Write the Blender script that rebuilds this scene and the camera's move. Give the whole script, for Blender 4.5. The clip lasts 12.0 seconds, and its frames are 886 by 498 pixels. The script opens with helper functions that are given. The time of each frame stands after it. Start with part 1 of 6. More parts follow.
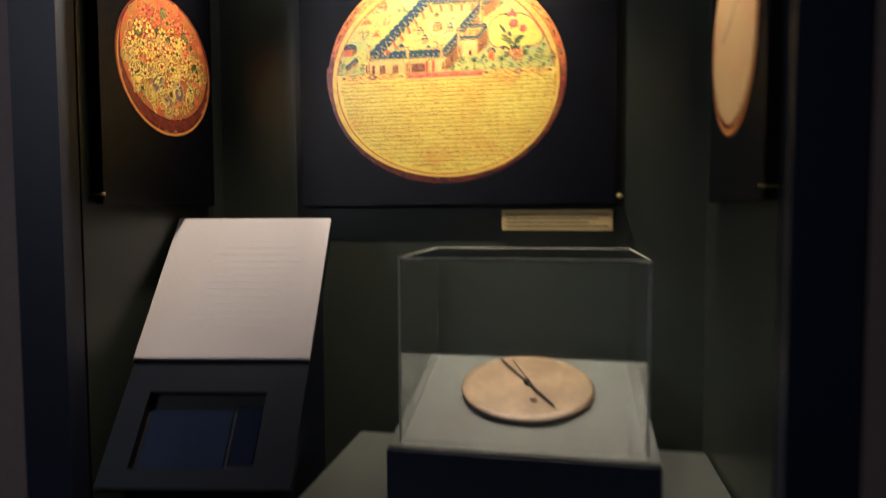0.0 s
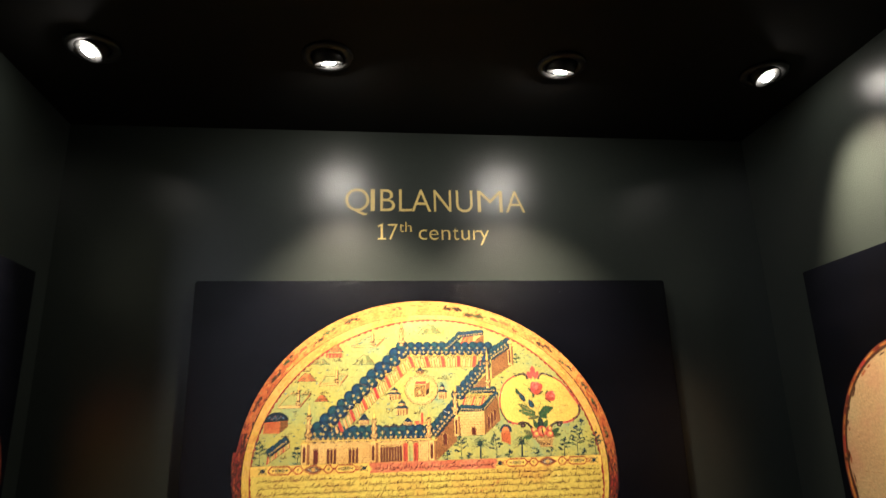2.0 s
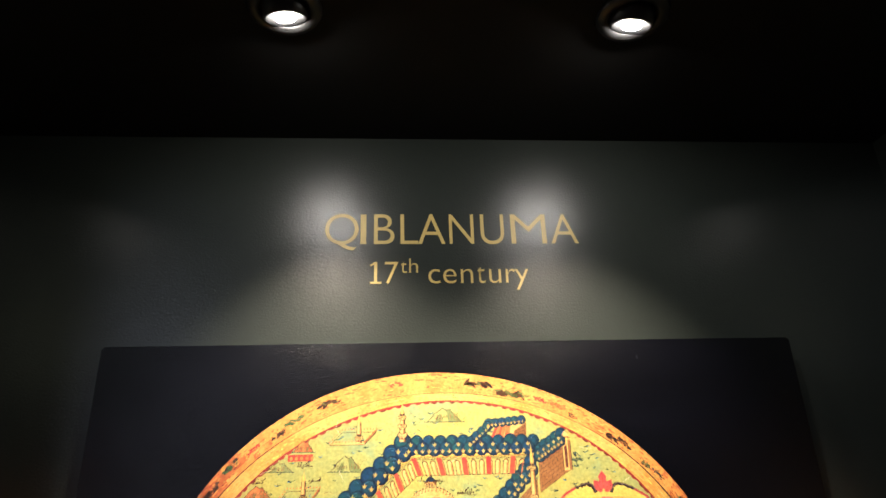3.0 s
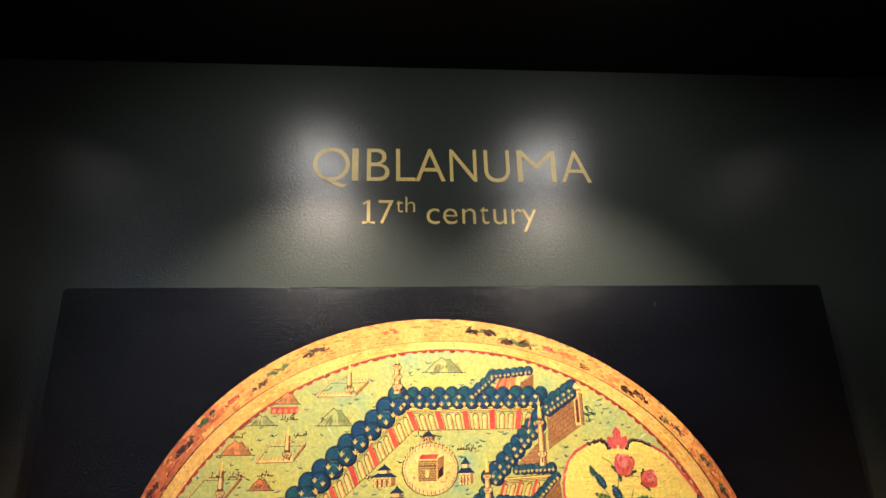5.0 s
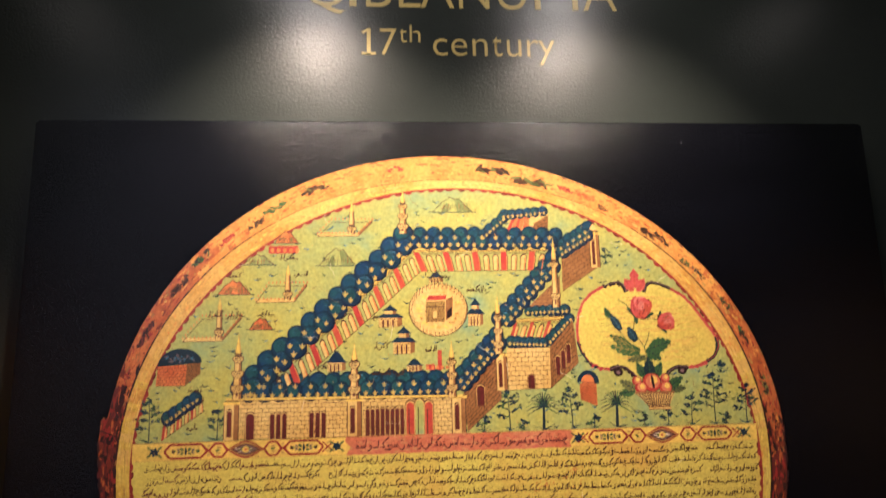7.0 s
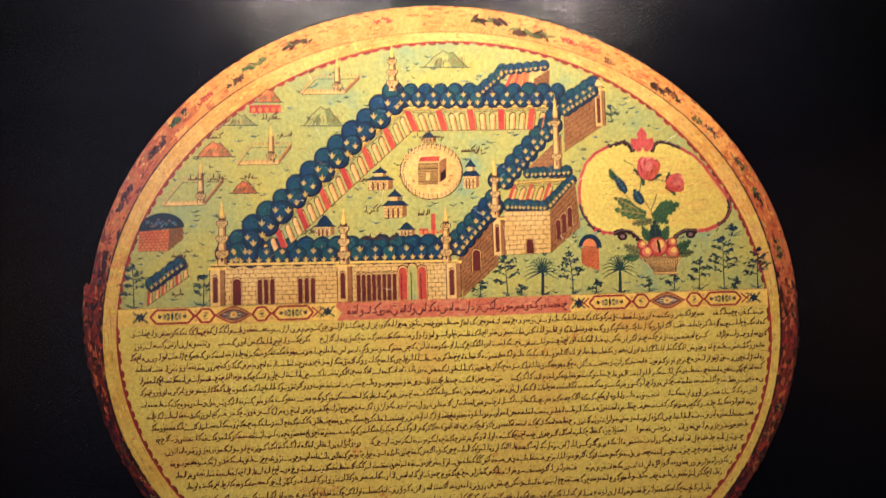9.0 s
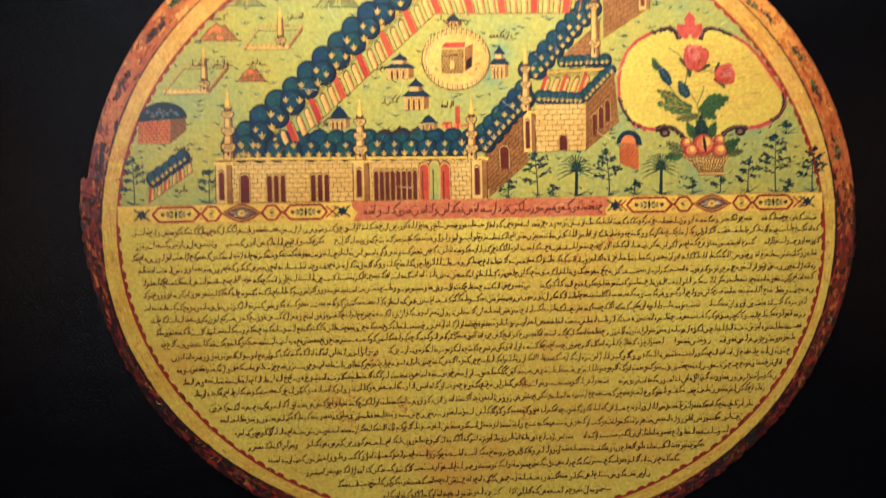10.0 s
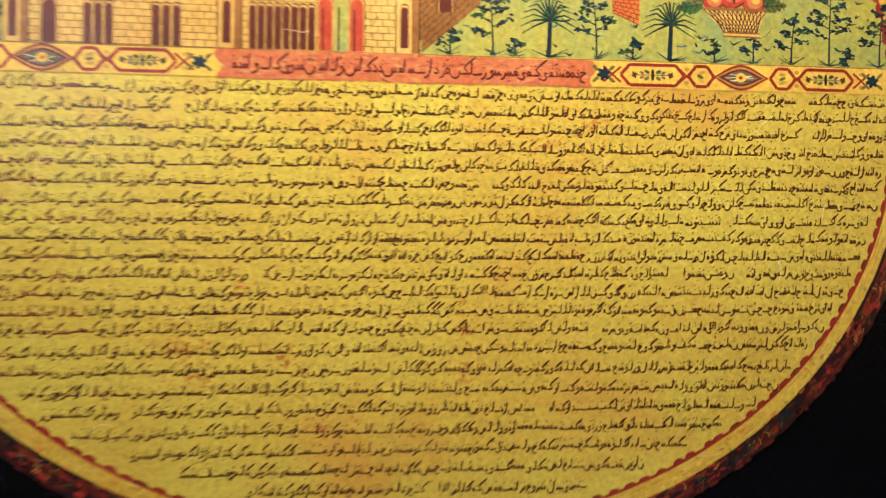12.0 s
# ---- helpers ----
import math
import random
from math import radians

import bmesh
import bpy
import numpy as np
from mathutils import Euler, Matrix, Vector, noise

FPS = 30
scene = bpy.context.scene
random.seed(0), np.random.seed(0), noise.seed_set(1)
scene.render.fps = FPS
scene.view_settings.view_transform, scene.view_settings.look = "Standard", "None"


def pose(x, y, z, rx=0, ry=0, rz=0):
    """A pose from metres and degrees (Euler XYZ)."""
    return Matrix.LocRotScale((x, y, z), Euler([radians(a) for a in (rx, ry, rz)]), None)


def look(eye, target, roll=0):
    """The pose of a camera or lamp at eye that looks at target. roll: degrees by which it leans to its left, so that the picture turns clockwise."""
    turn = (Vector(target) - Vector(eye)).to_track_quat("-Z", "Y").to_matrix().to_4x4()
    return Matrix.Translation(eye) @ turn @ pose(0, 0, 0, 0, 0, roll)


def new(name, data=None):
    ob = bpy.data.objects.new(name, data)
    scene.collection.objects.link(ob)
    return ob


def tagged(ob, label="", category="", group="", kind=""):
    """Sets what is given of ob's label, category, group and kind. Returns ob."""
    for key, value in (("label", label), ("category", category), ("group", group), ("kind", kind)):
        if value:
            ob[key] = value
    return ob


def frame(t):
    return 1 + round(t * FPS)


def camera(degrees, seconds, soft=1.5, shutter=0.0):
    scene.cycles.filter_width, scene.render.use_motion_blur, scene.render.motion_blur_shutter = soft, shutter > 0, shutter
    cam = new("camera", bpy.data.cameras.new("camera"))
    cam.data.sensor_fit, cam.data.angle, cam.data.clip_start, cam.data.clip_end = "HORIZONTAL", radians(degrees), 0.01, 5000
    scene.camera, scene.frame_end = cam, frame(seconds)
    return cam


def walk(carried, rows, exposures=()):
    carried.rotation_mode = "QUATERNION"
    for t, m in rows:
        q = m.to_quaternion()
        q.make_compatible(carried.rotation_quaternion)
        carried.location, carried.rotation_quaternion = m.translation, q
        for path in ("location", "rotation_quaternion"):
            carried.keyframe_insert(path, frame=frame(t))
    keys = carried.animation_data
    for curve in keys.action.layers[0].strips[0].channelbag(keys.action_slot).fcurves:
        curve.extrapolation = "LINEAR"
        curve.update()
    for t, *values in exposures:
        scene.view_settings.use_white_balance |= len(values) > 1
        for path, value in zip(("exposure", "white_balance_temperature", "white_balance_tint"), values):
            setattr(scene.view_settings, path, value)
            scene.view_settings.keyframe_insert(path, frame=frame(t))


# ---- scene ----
cam = camera(70.1, 12.0, shutter=0.5)
PATH = [
    (0, (0.361, -1.963, 1.262), (-0.015, -0.002, 1.15), -0.2),
    (0.2, (0.241, -1.837, 1.313), (-0.086, 0.135, 1.258), 1.5),
    (0.5, (0.05, -1.725, 1.394), (-0.037, 0.271, 1.467), 3.2),
    (0.7, (-0.109, -1.644, 1.475), (-0.034, 0.354, 1.504), 3.7),
    (1, (-0.123, -1.512, 1.558), (0.052, 0.469, 1.768), -1.0),
    (1.5, (-0.136, -1.386, 1.686), (0.042, 0.564, 2.093), -1.7),
    (2, (-0.131, -1.314, 1.753), (0.103, 0.594, 2.306), -1.7),
    (2.5, (-0.122, -1.12, 1.794), (0.138, 0.766, 2.406), -3.4),
    (2.7, (-0.085, -0.994, 1.829), (0.071, 0.867, 2.545), -2.0),
    (4.3, (-0.052, -0.824, 1.862), (0.078, 1.016, 2.635), -1.7),
    (4.5, (-0.055, -0.823, 1.859), (0.073, 1.03, 2.599), -1.6),
    (5, (-0.069, -0.816, 1.831), (0.089, 1.065, 2.492), -1.6),
    (5.5, (-0.074, -0.802, 1.832), (0.099, 1.1, 2.429), -1.8),
    (6, (-0.08, -0.777, 1.823), (0.087, 1.153, 2.319), -1.5),
    (6.5, (-0.075, -0.759, 1.808), (0.082, 1.187, 2.24), -1.1),
    (7, (-0.075, -0.74, 1.779), (0.082, 1.225, 2.12), -1.4),
    (8.8, (-0.046, -0.699, 1.723), (0.049, 1.295, 1.845), -1.8),
    (9, (-0.05, -0.693, 1.713), (0.054, 1.301, 1.826), -1.8),
    (9.5, (-0.057, -0.669, 1.689), (0.014, 1.33, 1.727), -1.9),
    (10, (-0.062, -0.639, 1.656), (0.004, 1.359, 1.638), -1.3),
    (10.5, (-0.039, -0.6, 1.614), (0.01, 1.398, 1.529), -1.1),
    (11, (-0.002, -0.583, 1.581), (0.016, 1.414, 1.473), -1.5),
    (11.5, (-0.045, -0.518, 1.564), (0.063, 1.478, 1.521), -1.3),
    (12, (-0.014, -0.444, 1.571), (0.145, 1.55, 1.57), 0.4),
]
walk(cam, [(t, look(eye, target, roll)) for t, eye, target, roll in PATH], [
    (0, 0.88, 6500, 12), (1, 0.74, 6600, 14), (1.5, 0.64, 6450, 13), (2.0, 0.46, 6350, 13), (2.5, 0.26, 6250, 15), (4.5, 0.18, 5950, 13), (5, 0.03, 6000, 14), (6, -0.14, 6100, 17), (7, -0.16, 6200, 20),
    (9, -0.15, 5950, 23), (9.5, -0.15, 6150, 15), (10, -0.04, 6300, 8), (10.5, 0.16, 6400, 4), (11, 0.28, 6500, 1), (12, 0.28, 6750, -1)])

# world, lamps and exposure
world = bpy.data.worlds.new("World")
scene.world = world
world.use_nodes = True
world.node_tree.nodes["Background"].inputs["Color"].default_value = (0.02, 0.025, 0.035, 1)
world.node_tree.nodes["Background"].inputs["Strength"].default_value = 0.1

CEIL = 2.41
LAMP_Y = -0.30
# x, aim, watts, cone of the four ceiling spots
SPOTS = [
    (-0.606, (-0.84, -0.50, 1.72), 94.0, 75),
    (-0.206, (-0.12, 0.02, 1.60), 54.0, 76),
    (0.229, (0.14, 0.02, 1.58), 50.0, 76),
    (0.637, (0.84, -0.51, 1.58), 54.0, 73),
]
for sx, aim, watts, cone in SPOTS:
    spot = bpy.data.lights.new("spot", "SPOT")
    spot.energy, spot.color = watts, (1.0, 0.84, 0.63)
    spot.spot_size, spot.spot_blend, spot.shadow_soft_size = radians(cone), 1.0, 0.018
    new("spot", spot).matrix_world = look((sx, LAMP_Y, CEIL - 0.029), aim)

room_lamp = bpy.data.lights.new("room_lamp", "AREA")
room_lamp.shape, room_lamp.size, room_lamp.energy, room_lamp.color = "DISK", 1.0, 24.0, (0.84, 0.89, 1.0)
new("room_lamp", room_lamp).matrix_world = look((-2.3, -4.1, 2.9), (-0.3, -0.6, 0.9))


# materials
def material(name, color, rough=0.6, metal=0.0, vary=0.25, scale=6.0, fine=90.0, bump=0.1, bump_scale=200.0,
             stretch=(1, 1, 1), spec=0.5, other=None, stain=None, grainy=None, blots=11.0, weave=False):
    """A surface with two scales of variation and a fine relief; other: the colour of its stains."""
    m = bpy.data.materials.new(name)
    m.use_nodes = True
    nt = m.node_tree
    bsdf = nt.nodes["Principled BSDF"]

    def node(kind, **values):
        made = nt.nodes.new(kind)
        for key, value in values.items():
            made.inputs[key].default_value = value
        return made

    co = node("ShaderNodeTexCoord")
    mp = node("ShaderNodeMapping", Scale=stretch)
    nt.links.new(co.outputs["Object"], mp.inputs["Vector"])
    big = node("ShaderNodeTexNoise", Scale=scale, Detail=5.0, Roughness=0.6)
    small = node("ShaderNodeTexNoise", Scale=fine, Detail=6.0, Roughness=0.68)
    mix = nt.nodes.new("ShaderNodeMix")
    mix.data_type = "RGBA"
    dark = tuple(c * (1 - vary) for c in color)
    mix.inputs[6].default_value = (*(other or dark), 1)
    mix.inputs[7].default_value = (*color, 1)
    ramp = node("ShaderNodeMapRange")
    ramp.inputs["From Min"].default_value, ramp.inputs["From Max"].default_value = 0.32, 0.62
    mul = nt.nodes.new("ShaderNodeMix")
    mul.data_type, mul.blend_type = "RGBA", "MULTIPLY"
    mul.inputs[0].default_value = grainy or min(1.0, vary * 2)
    grain = node("ShaderNodeMapRange")
    grain.inputs["From Min"].default_value, grain.inputs["From Max"].default_value = 0.3, 0.7
    grain.inputs["To Min"].default_value, grain.inputs["To Max"].default_value = 0.55, 1.2
    for tex in (big, small):
        nt.links.new(mp.outputs["Vector"], tex.inputs["Vector"])
    nt.links.new(big.outputs["Fac"], ramp.inputs["Value"])
    nt.links.new(ramp.outputs["Result"], mix.inputs[0])
    nt.links.new(small.outputs["Fac"], grain.inputs["Value"])
    nt.links.new(mix.outputs[2], mul.inputs[6])
    nt.links.new(grain.outputs["Result"], mul.inputs[7])
    nt.links.new(mul.outputs[2], bsdf.inputs["Base Color"])
    bsdf.inputs["Roughness"].default_value = rough
    bsdf.inputs["Metallic"].default_value = metal
    bsdf.inputs["Specular IOR Level"].default_value = spec
    if stain:
        blot = node("ShaderNodeTexNoise", Scale=blots, Detail=4.0, Roughness=0.55)
        cut = node("ShaderNodeMapRange")
        cut.inputs["From Min"].default_value, cut.inputs["From Max"].default_value = 0.55, 0.74
        cut.inputs["To Max"].default_value = 0.8
        over = nt.nodes.new("ShaderNodeMix")
        over.data_type = "RGBA"
        over.inputs[7].default_value = (*stain, 1)
        nt.links.new(mp.outputs["Vector"], blot.inputs["Vector"])
        nt.links.new(blot.outputs["Fac"], cut.inputs["Value"])
        nt.links.new(cut.outputs["Result"], over.inputs[0])
        nt.links.new(mul.outputs[2], over.inputs[6])
        nt.links.new(over.outputs[2], bsdf.inputs["Base Color"])
    if bump:
        relief = node("ShaderNodeTexNoise", Scale=bump_scale, Detail=3.0, Roughness=0.5)
        bp = node("ShaderNodeBump", Strength=bump, Distance=0.002)
        nt.links.new(mp.outputs["Vector"], relief.inputs["Vector"])
        height = relief.outputs["Fac"]
        if weave:
            thread = node("ShaderNodeTexNoise", Scale=620.0, Detail=2.0, Roughness=0.6)
            both = nt.nodes.new("ShaderNodeMath")
            both.operation = "MULTIPLY_ADD"
            both.inputs[1].default_value = 0.35
            nt.links.new(co.outputs["Object"], thread.inputs["Vector"])
            nt.links.new(height, both.inputs[0])
            nt.links.new(thread.outputs["Fac"], both.inputs[2])
            height = both.outputs["Value"]
        nt.links.new(height, bp.inputs["Height"])
        nt.links.new(bp.outputs["Normal"], bsdf.inputs["Normal"])
    return m


def srgb(r, g, b):
    return tuple(((v / 255 + 0.055) / 1.055) ** 2.4 if v > 10 else v / 255 / 12.92 for v in (r, g, b))


def glow(name, color, strength):
    m = bpy.data.materials.new(name)
    m.use_nodes = True
    bsdf = m.node_tree.nodes["Principled BSDF"]
    bsdf.inputs["Emission Color"].default_value = (*color, 1)
    bsdf.inputs["Emission Strength"].default_value = strength
    return m


def clear_acrylic():
    m = bpy.data.materials.new("clear_acrylic")
    m.use_nodes = True
    bsdf = m.node_tree.nodes["Principled BSDF"]
    bsdf.inputs["Base Color"].default_value = (0.97, 0.98, 0.98, 1)
    bsdf.inputs["Transmission Weight"].default_value = 1.0
    bsdf.inputs["Roughness"].default_value = 0.02
    bsdf.inputs["IOR"].default_value = 1.45
    return m


M_WALL = material("dark_wall_paint", (0.0248, 0.0304, 0.0264), 0.29, vary=0.10, scale=2.5, fine=60, bump=0.22, bump_scale=330, spec=0.36)
M_CEIL = material("black_ceiling_paint", (0.0036, 0.0036, 0.0036), 0.75, spec=0.2, vary=0.15, scale=3, fine=50, bump=0.1)
M_NAVY = material("navy_paint", (0.0066, 0.011, 0.028), 0.5, vary=0.15, scale=3, fine=70, bump=0.15)
M_OUTER = material("mauve_wall_paint", (0.17, 0.125, 0.12), 0.7, vary=0.12, scale=2, fine=60, bump=0.2)
M_FLOOR = material("dark_carpet", (0.03, 0.03, 0.033), 0.9, vary=0.3, scale=5, fine=160, bump=0.6, bump_scale=300)
M_PANEL = material("black_canvas_print", (0.0024, 0.0027, 0.0050), 0.22, vary=0.35, scale=7, fine=40, bump=0.36, bump_scale=520, stretch=(0.12, 1, 1.0), spec=0.30, weave=True)
M_SCUFF = material("bare_canvas", (0.16, 0.16, 0.17), 0.7, vary=0.2, bump=0)
M_STEELBLUE = material("grey_blue_lacquer", (0.0045, 0.0068, 0.0135), 0.55, spec=0.12, vary=0.12, scale=4, fine=90, bump=0.08)
M_GREY = material("grey_plinth_paint", (0.040, 0.047, 0.044), 0.6, vary=0.14, scale=4, fine=80, bump=0.12)
M_WHITE = material("white_satin_plate", (0.31, 0.292, 0.315), 0.38, vary=0.05, scale=5, fine=120, bump=0.03)
M_TEXTGREY = material("grey_lettering", (0.36, 0.34, 0.36), 0.6, vary=0.1, bump=0)
M_BRASSPLATE = material("beige_plate", (0.36, 0.27, 0.12), 0.42, 0.2, vary=0.18, scale=12, fine=140, bump=0.08)
M_BRASS = material("brass", (0.55, 0.42, 0.18), 0.3, 0.9, vary=0.15, bump=0.02)
M_DARKINK = material("dark_plate_lettering", (0.10, 0.08, 0.05), 0.6, vary=0.1, bump=0)
M_LETTER = material("gold_vinyl", (0.58, 0.43, 0.13), 0.45, vary=0.10, scale=30, fine=150, bump=0.08)
M_HOUSING = material("black_lamp_metal", (0.02, 0.02, 0.02), 0.4, 0.3, vary=0.1, bump=0.02)
M_LENS = glow("lamp_lens", (1.0, 0.93, 0.80), 620.0)
M_LENS_SIDE = glow("side_lamp_lens", (1.0, 0.93, 0.80), 170.0)
M_SCREEN = material("dark_screen", (0.006, 0.009, 0.022), 0.08, vary=0.2, scale=8, fine=50, bump=0)
M_SCREENBLUE = material("blue_grey_screen", (0.010, 0.016, 0.038), 0.15, vary=0.2, scale=8, fine=50, bump=0)
M_BLACK = material("black_plastic", (0.006, 0.006, 0.008), 0.4, vary=0.1, bump=0)
M_WOOD = material("pale_worn_wood", (0.090, 0.056, 0.028), 0.5, vary=0.35, scale=9, fine=60, bump=0.15, other=(0.17, 0.115, 0.065))
M_WOODEDGE = material("dark_worn_wood", (0.05, 0.035, 0.03), 0.5, vary=0.3, scale=20, fine=80, bump=0.15)
M_NEEDLE = material("dark_iron", (0.025, 0.018, 0.02), 0.5, 0.4, vary=0.2, bump=0.05)
M_ACRYLIC = clear_acrylic()
M_EDGE = material("frosted_acrylic_edge", (0.40, 0.40, 0.35), 0.35, vary=0.2, scale=20, fine=90, bump=0.03)
M_TRIM = material("bronze_trim", (0.09, 0.07, 0.045), 0.5, 0.2, vary=0.2, scale=6, fine=80, bump=0.05)


# printed colours
def ink(name, r, g, b, vary=0.22, other=None, scale=25.0, fine=260.0, rough=0.29, bump=0.27, stain=None, blots=11.0):
    return material("print_" + name, srgb(r, g, b + 0.035 * (255 - b)), rough, vary=vary, scale=scale, fine=fine, bump=bump, bump_scale=140,
                    other=srgb(*other) if other else None, spec=0.5, stain=srgb(*stain) if stain else None, grainy=0.7, blots=blots)


I_RIM = ink("rust_rim", 124, 52, 32, 0.5, (86, 38, 26), 60, stain=(58, 28, 22), blots=55)
I_RIMLOW = ink("dark_rim", 66, 28, 22, 0.5, (34, 20, 18), 60, stain=(116, 42, 30), blots=70)
I_RIMHI = ink("amber_rim", 210, 150, 72, 0.3, (200, 122, 58), 50, stain=(184, 92, 50), blots=38)
I_RIMMID = ink("orange_rim", 184, 104, 52, 0.4, (152, 70, 38), 50, stain=(122, 52, 32), blots=45)
I_DARK = ink("dark_line", 44, 26, 20, 0.3)
I_GOLD = ink("gold_ring", 206, 166, 86, 0.34, (190, 132, 56), 20, 320)
I_GOLDLOW = ink("bright_gold_ring", 206, 178, 80, 0.28, (192, 152, 62), 24, 320)
I_LEMON = ink("lemon_gold", 222, 200, 106, 0.2)
I_GREEN = ink("meadow_green", 146, 156, 94, 0.25, (172, 162, 82), 16, stain=(104, 140, 120), blots=16)
I_TEXT = ink("yellow_paper", 202, 184, 84, 0.16, (196, 168, 80), 9, stain=(188, 142, 70))
I_TAN = ink("tan_masonry", 208, 174, 104, 0.18, (196, 154, 86))
I_BRICK = ink("brown_masonry", 150, 104, 58, 0.25, (126, 82, 46))
I_LINE = ink("brown_line", 84, 52, 30, 0.3)
I_MAROON = ink("maroon_arch", 98, 40, 32, 0.3)
I_RED = ink("red_pier", 166, 54, 44, 0.26, (182, 84, 60))
I_NIGHT = ink("night_blue", 14, 22, 36, 0.3)
I_BLUE = ink("blue_dome", 20, 40, 60, 0.35, (26, 56, 68), 60)
I_BLUEMID = ink("mid_blue_dome", 26, 56, 80, 0.35, (30, 72, 80), 60)
I_TEAL = ink("teal_dome", 34, 76, 76, 0.3)
I_BLUEHI = ink("light_blue_dome", 72, 118, 138, 0.3)
I_FLEUR = ink("gold_finial", 198, 160, 76, 0.15)
I_INK = ink("dark_blue_leaf", 26, 44, 50, 0.3)
I_LEAF = ink("green_leaf", 66, 98, 52, 0.3, (42, 70, 42))
I_LID = ink("red_lid", 176, 84, 46, 0.35, (150, 104, 52), 22, 200)
I_OCHRE = ink("dull_ochre", 182, 148, 74, 0.3, (160, 120, 66), 30)
I_OLIVE = ink("olive_leaf", 112, 112, 58, 0.3, (84, 90, 50))
I_SAGE = ink("sage_hill", 128, 136, 82, 0.3, (108, 118, 70))
I_CLAY = ink("clay_hill", 178, 104, 60, 0.3, (156, 88, 50))
I_ORANGE = ink("orange", 206, 126, 66, 0.25, (190, 92, 54))
I_PINK = ink("rose_pink", 174, 62, 62, 0.28, (194, 94, 82))
I_BLUSH = ink("pale_rose", 206, 120, 104, 0.2)
I_SALMON = ink("salmon_band", 192, 116, 80, 0.24, (186, 98, 70))
I_PEACH = ink("peach_band", 200, 140, 92, 0.24)
I_ROSE = ink("rose_band", 186, 98, 74, 0.24)
I_TITLE = ink("title_writing", 96, 34, 30, 0.25)
I_VIOLET = ink("grey_violet", 120, 96, 92, 0.25)
I_WRITE = ink("writing", 74, 42, 20, 0.25)
I_CREAM = ink("cream_dial", 212, 182, 128, 0.16, (206, 164, 118), 9, stain=(206, 156, 118))
I_RULED = ink("faint_rule", 198, 152, 96, 0.25)
I_STAIN = ink("red_stain", 192, 138, 64, 0.2, (186, 124, 58))
I_STAINRED = ink("deep_stain", 178, 106, 54, 0.2)
I_RIMRED = ink("frame_red", 148, 48, 38, 0.3)
I_NEEDLE = ink("worn_needle", 104, 66, 54, 0.3)
I_PALE = ink("pale_cream", 232, 214, 190, 0.12)
I_YELLOW = ink("bright_yellow", 222, 184, 84, 0.2)


# building helpers
def mesh_of(bm, name, mats, smooth=False):
    me = bpy.data.meshes.new(name)
    bmesh.ops.recalc_face_normals(bm, faces=bm.faces)
    bm.to_mesh(me)
    bm.free()
    for m in mats if isinstance(mats, (list, tuple)) else [mats]:
        me.materials.append(m)
    if smooth:
        for p in me.polygons:
            p.use_smooth = True
    return me


def part(name, bm, mat, parent=None, label="", m=None, smooth=False):
    ob = new(name, mesh_of(bm, name, mat, smooth))
    if m is not None:
        ob.matrix_basis = m
    if parent is not None:
        ob.parent = parent
    if label:
        tagged(ob, label)
    return ob


def box(lo, hi, bevel=0.0, segments=2):
    bm = bmesh.new()
    bmesh.ops.create_cube(bm, size=1)
    for v in bm.verts:
        v.co = Vector([lo[i] if v.co[i] < 0 else hi[i] for i in range(3)])
    if bevel:
        bmesh.ops.bevel(bm, geom=bm.edges[:], offset=bevel, segments=segments, affect="EDGES")
    return bm


def lathe(profile, n=48):
    """A turned shape round z from (radius, height) pairs, closed on the axis."""
    bm = bmesh.new()
    rings = []
    for r, z in profile:
        if r < 1e-6:
            rings.append([bm.verts.new((0, 0, z))])
        else:
            rings.append([bm.verts.new((r * math.cos(2 * math.pi * i / n), r * math.sin(2 * math.pi * i / n), z)) for i in range(n)])
    for a, b in zip(rings, rings[1:]):
        for i in range(n):
            j = (i + 1) % n
            if len(a) == 1:
                bm.faces.new((a[0], b[i], b[j]))
            elif len(b) == 1:
                bm.faces.new((a[i], b[0], a[j]))
            else:
                bm.faces.new((a[i], b[i], b[j], a[j]))
    return bm


def thing(name, label, category, m=None, group="", kind=""):
    ob = new(name)
    ob.empty_display_size = 0.05
    if m is not None:
        ob.matrix_basis = m
    return tagged(ob, label, category, group, kind)


def slab(name, lo, hi, mat, label):
    return tagged(part(name, box(lo, hi), mat), label, name.split("_")[0], kind="structure")


# the alcove and the room before it
HALF, DEEP, FRONT = 0.77, 0.0, -0.64
slab("wall_north", (-HALF - 0.1, 0, 0), (HALF + 0.1, 0.1, CEIL), M_WALL, "dark grey-green painted back wall of the alcove")
slab("wall_west", (-HALF - 0.1, FRONT, 0), (-HALF, 0, CEIL), M_WALL, "dark grey-green painted side wall of the alcove")
slab("wall_east", (HALF, FRONT, 0), (HALF + 0.1, 0, CEIL), M_WALL, "dark grey-green painted side wall of the alcove")
slab("ceiling_alcove", (-HALF - 0.1, -0.70, CEIL), (HALF + 0.1, 0.1, CEIL + 0.1), M_CEIL, "black painted alcove ceiling with recessed spots")
slab("floor", (-3, -4.6, -0.1), (3, 0.1, 0), M_FLOOR, "dark carpeted floor")
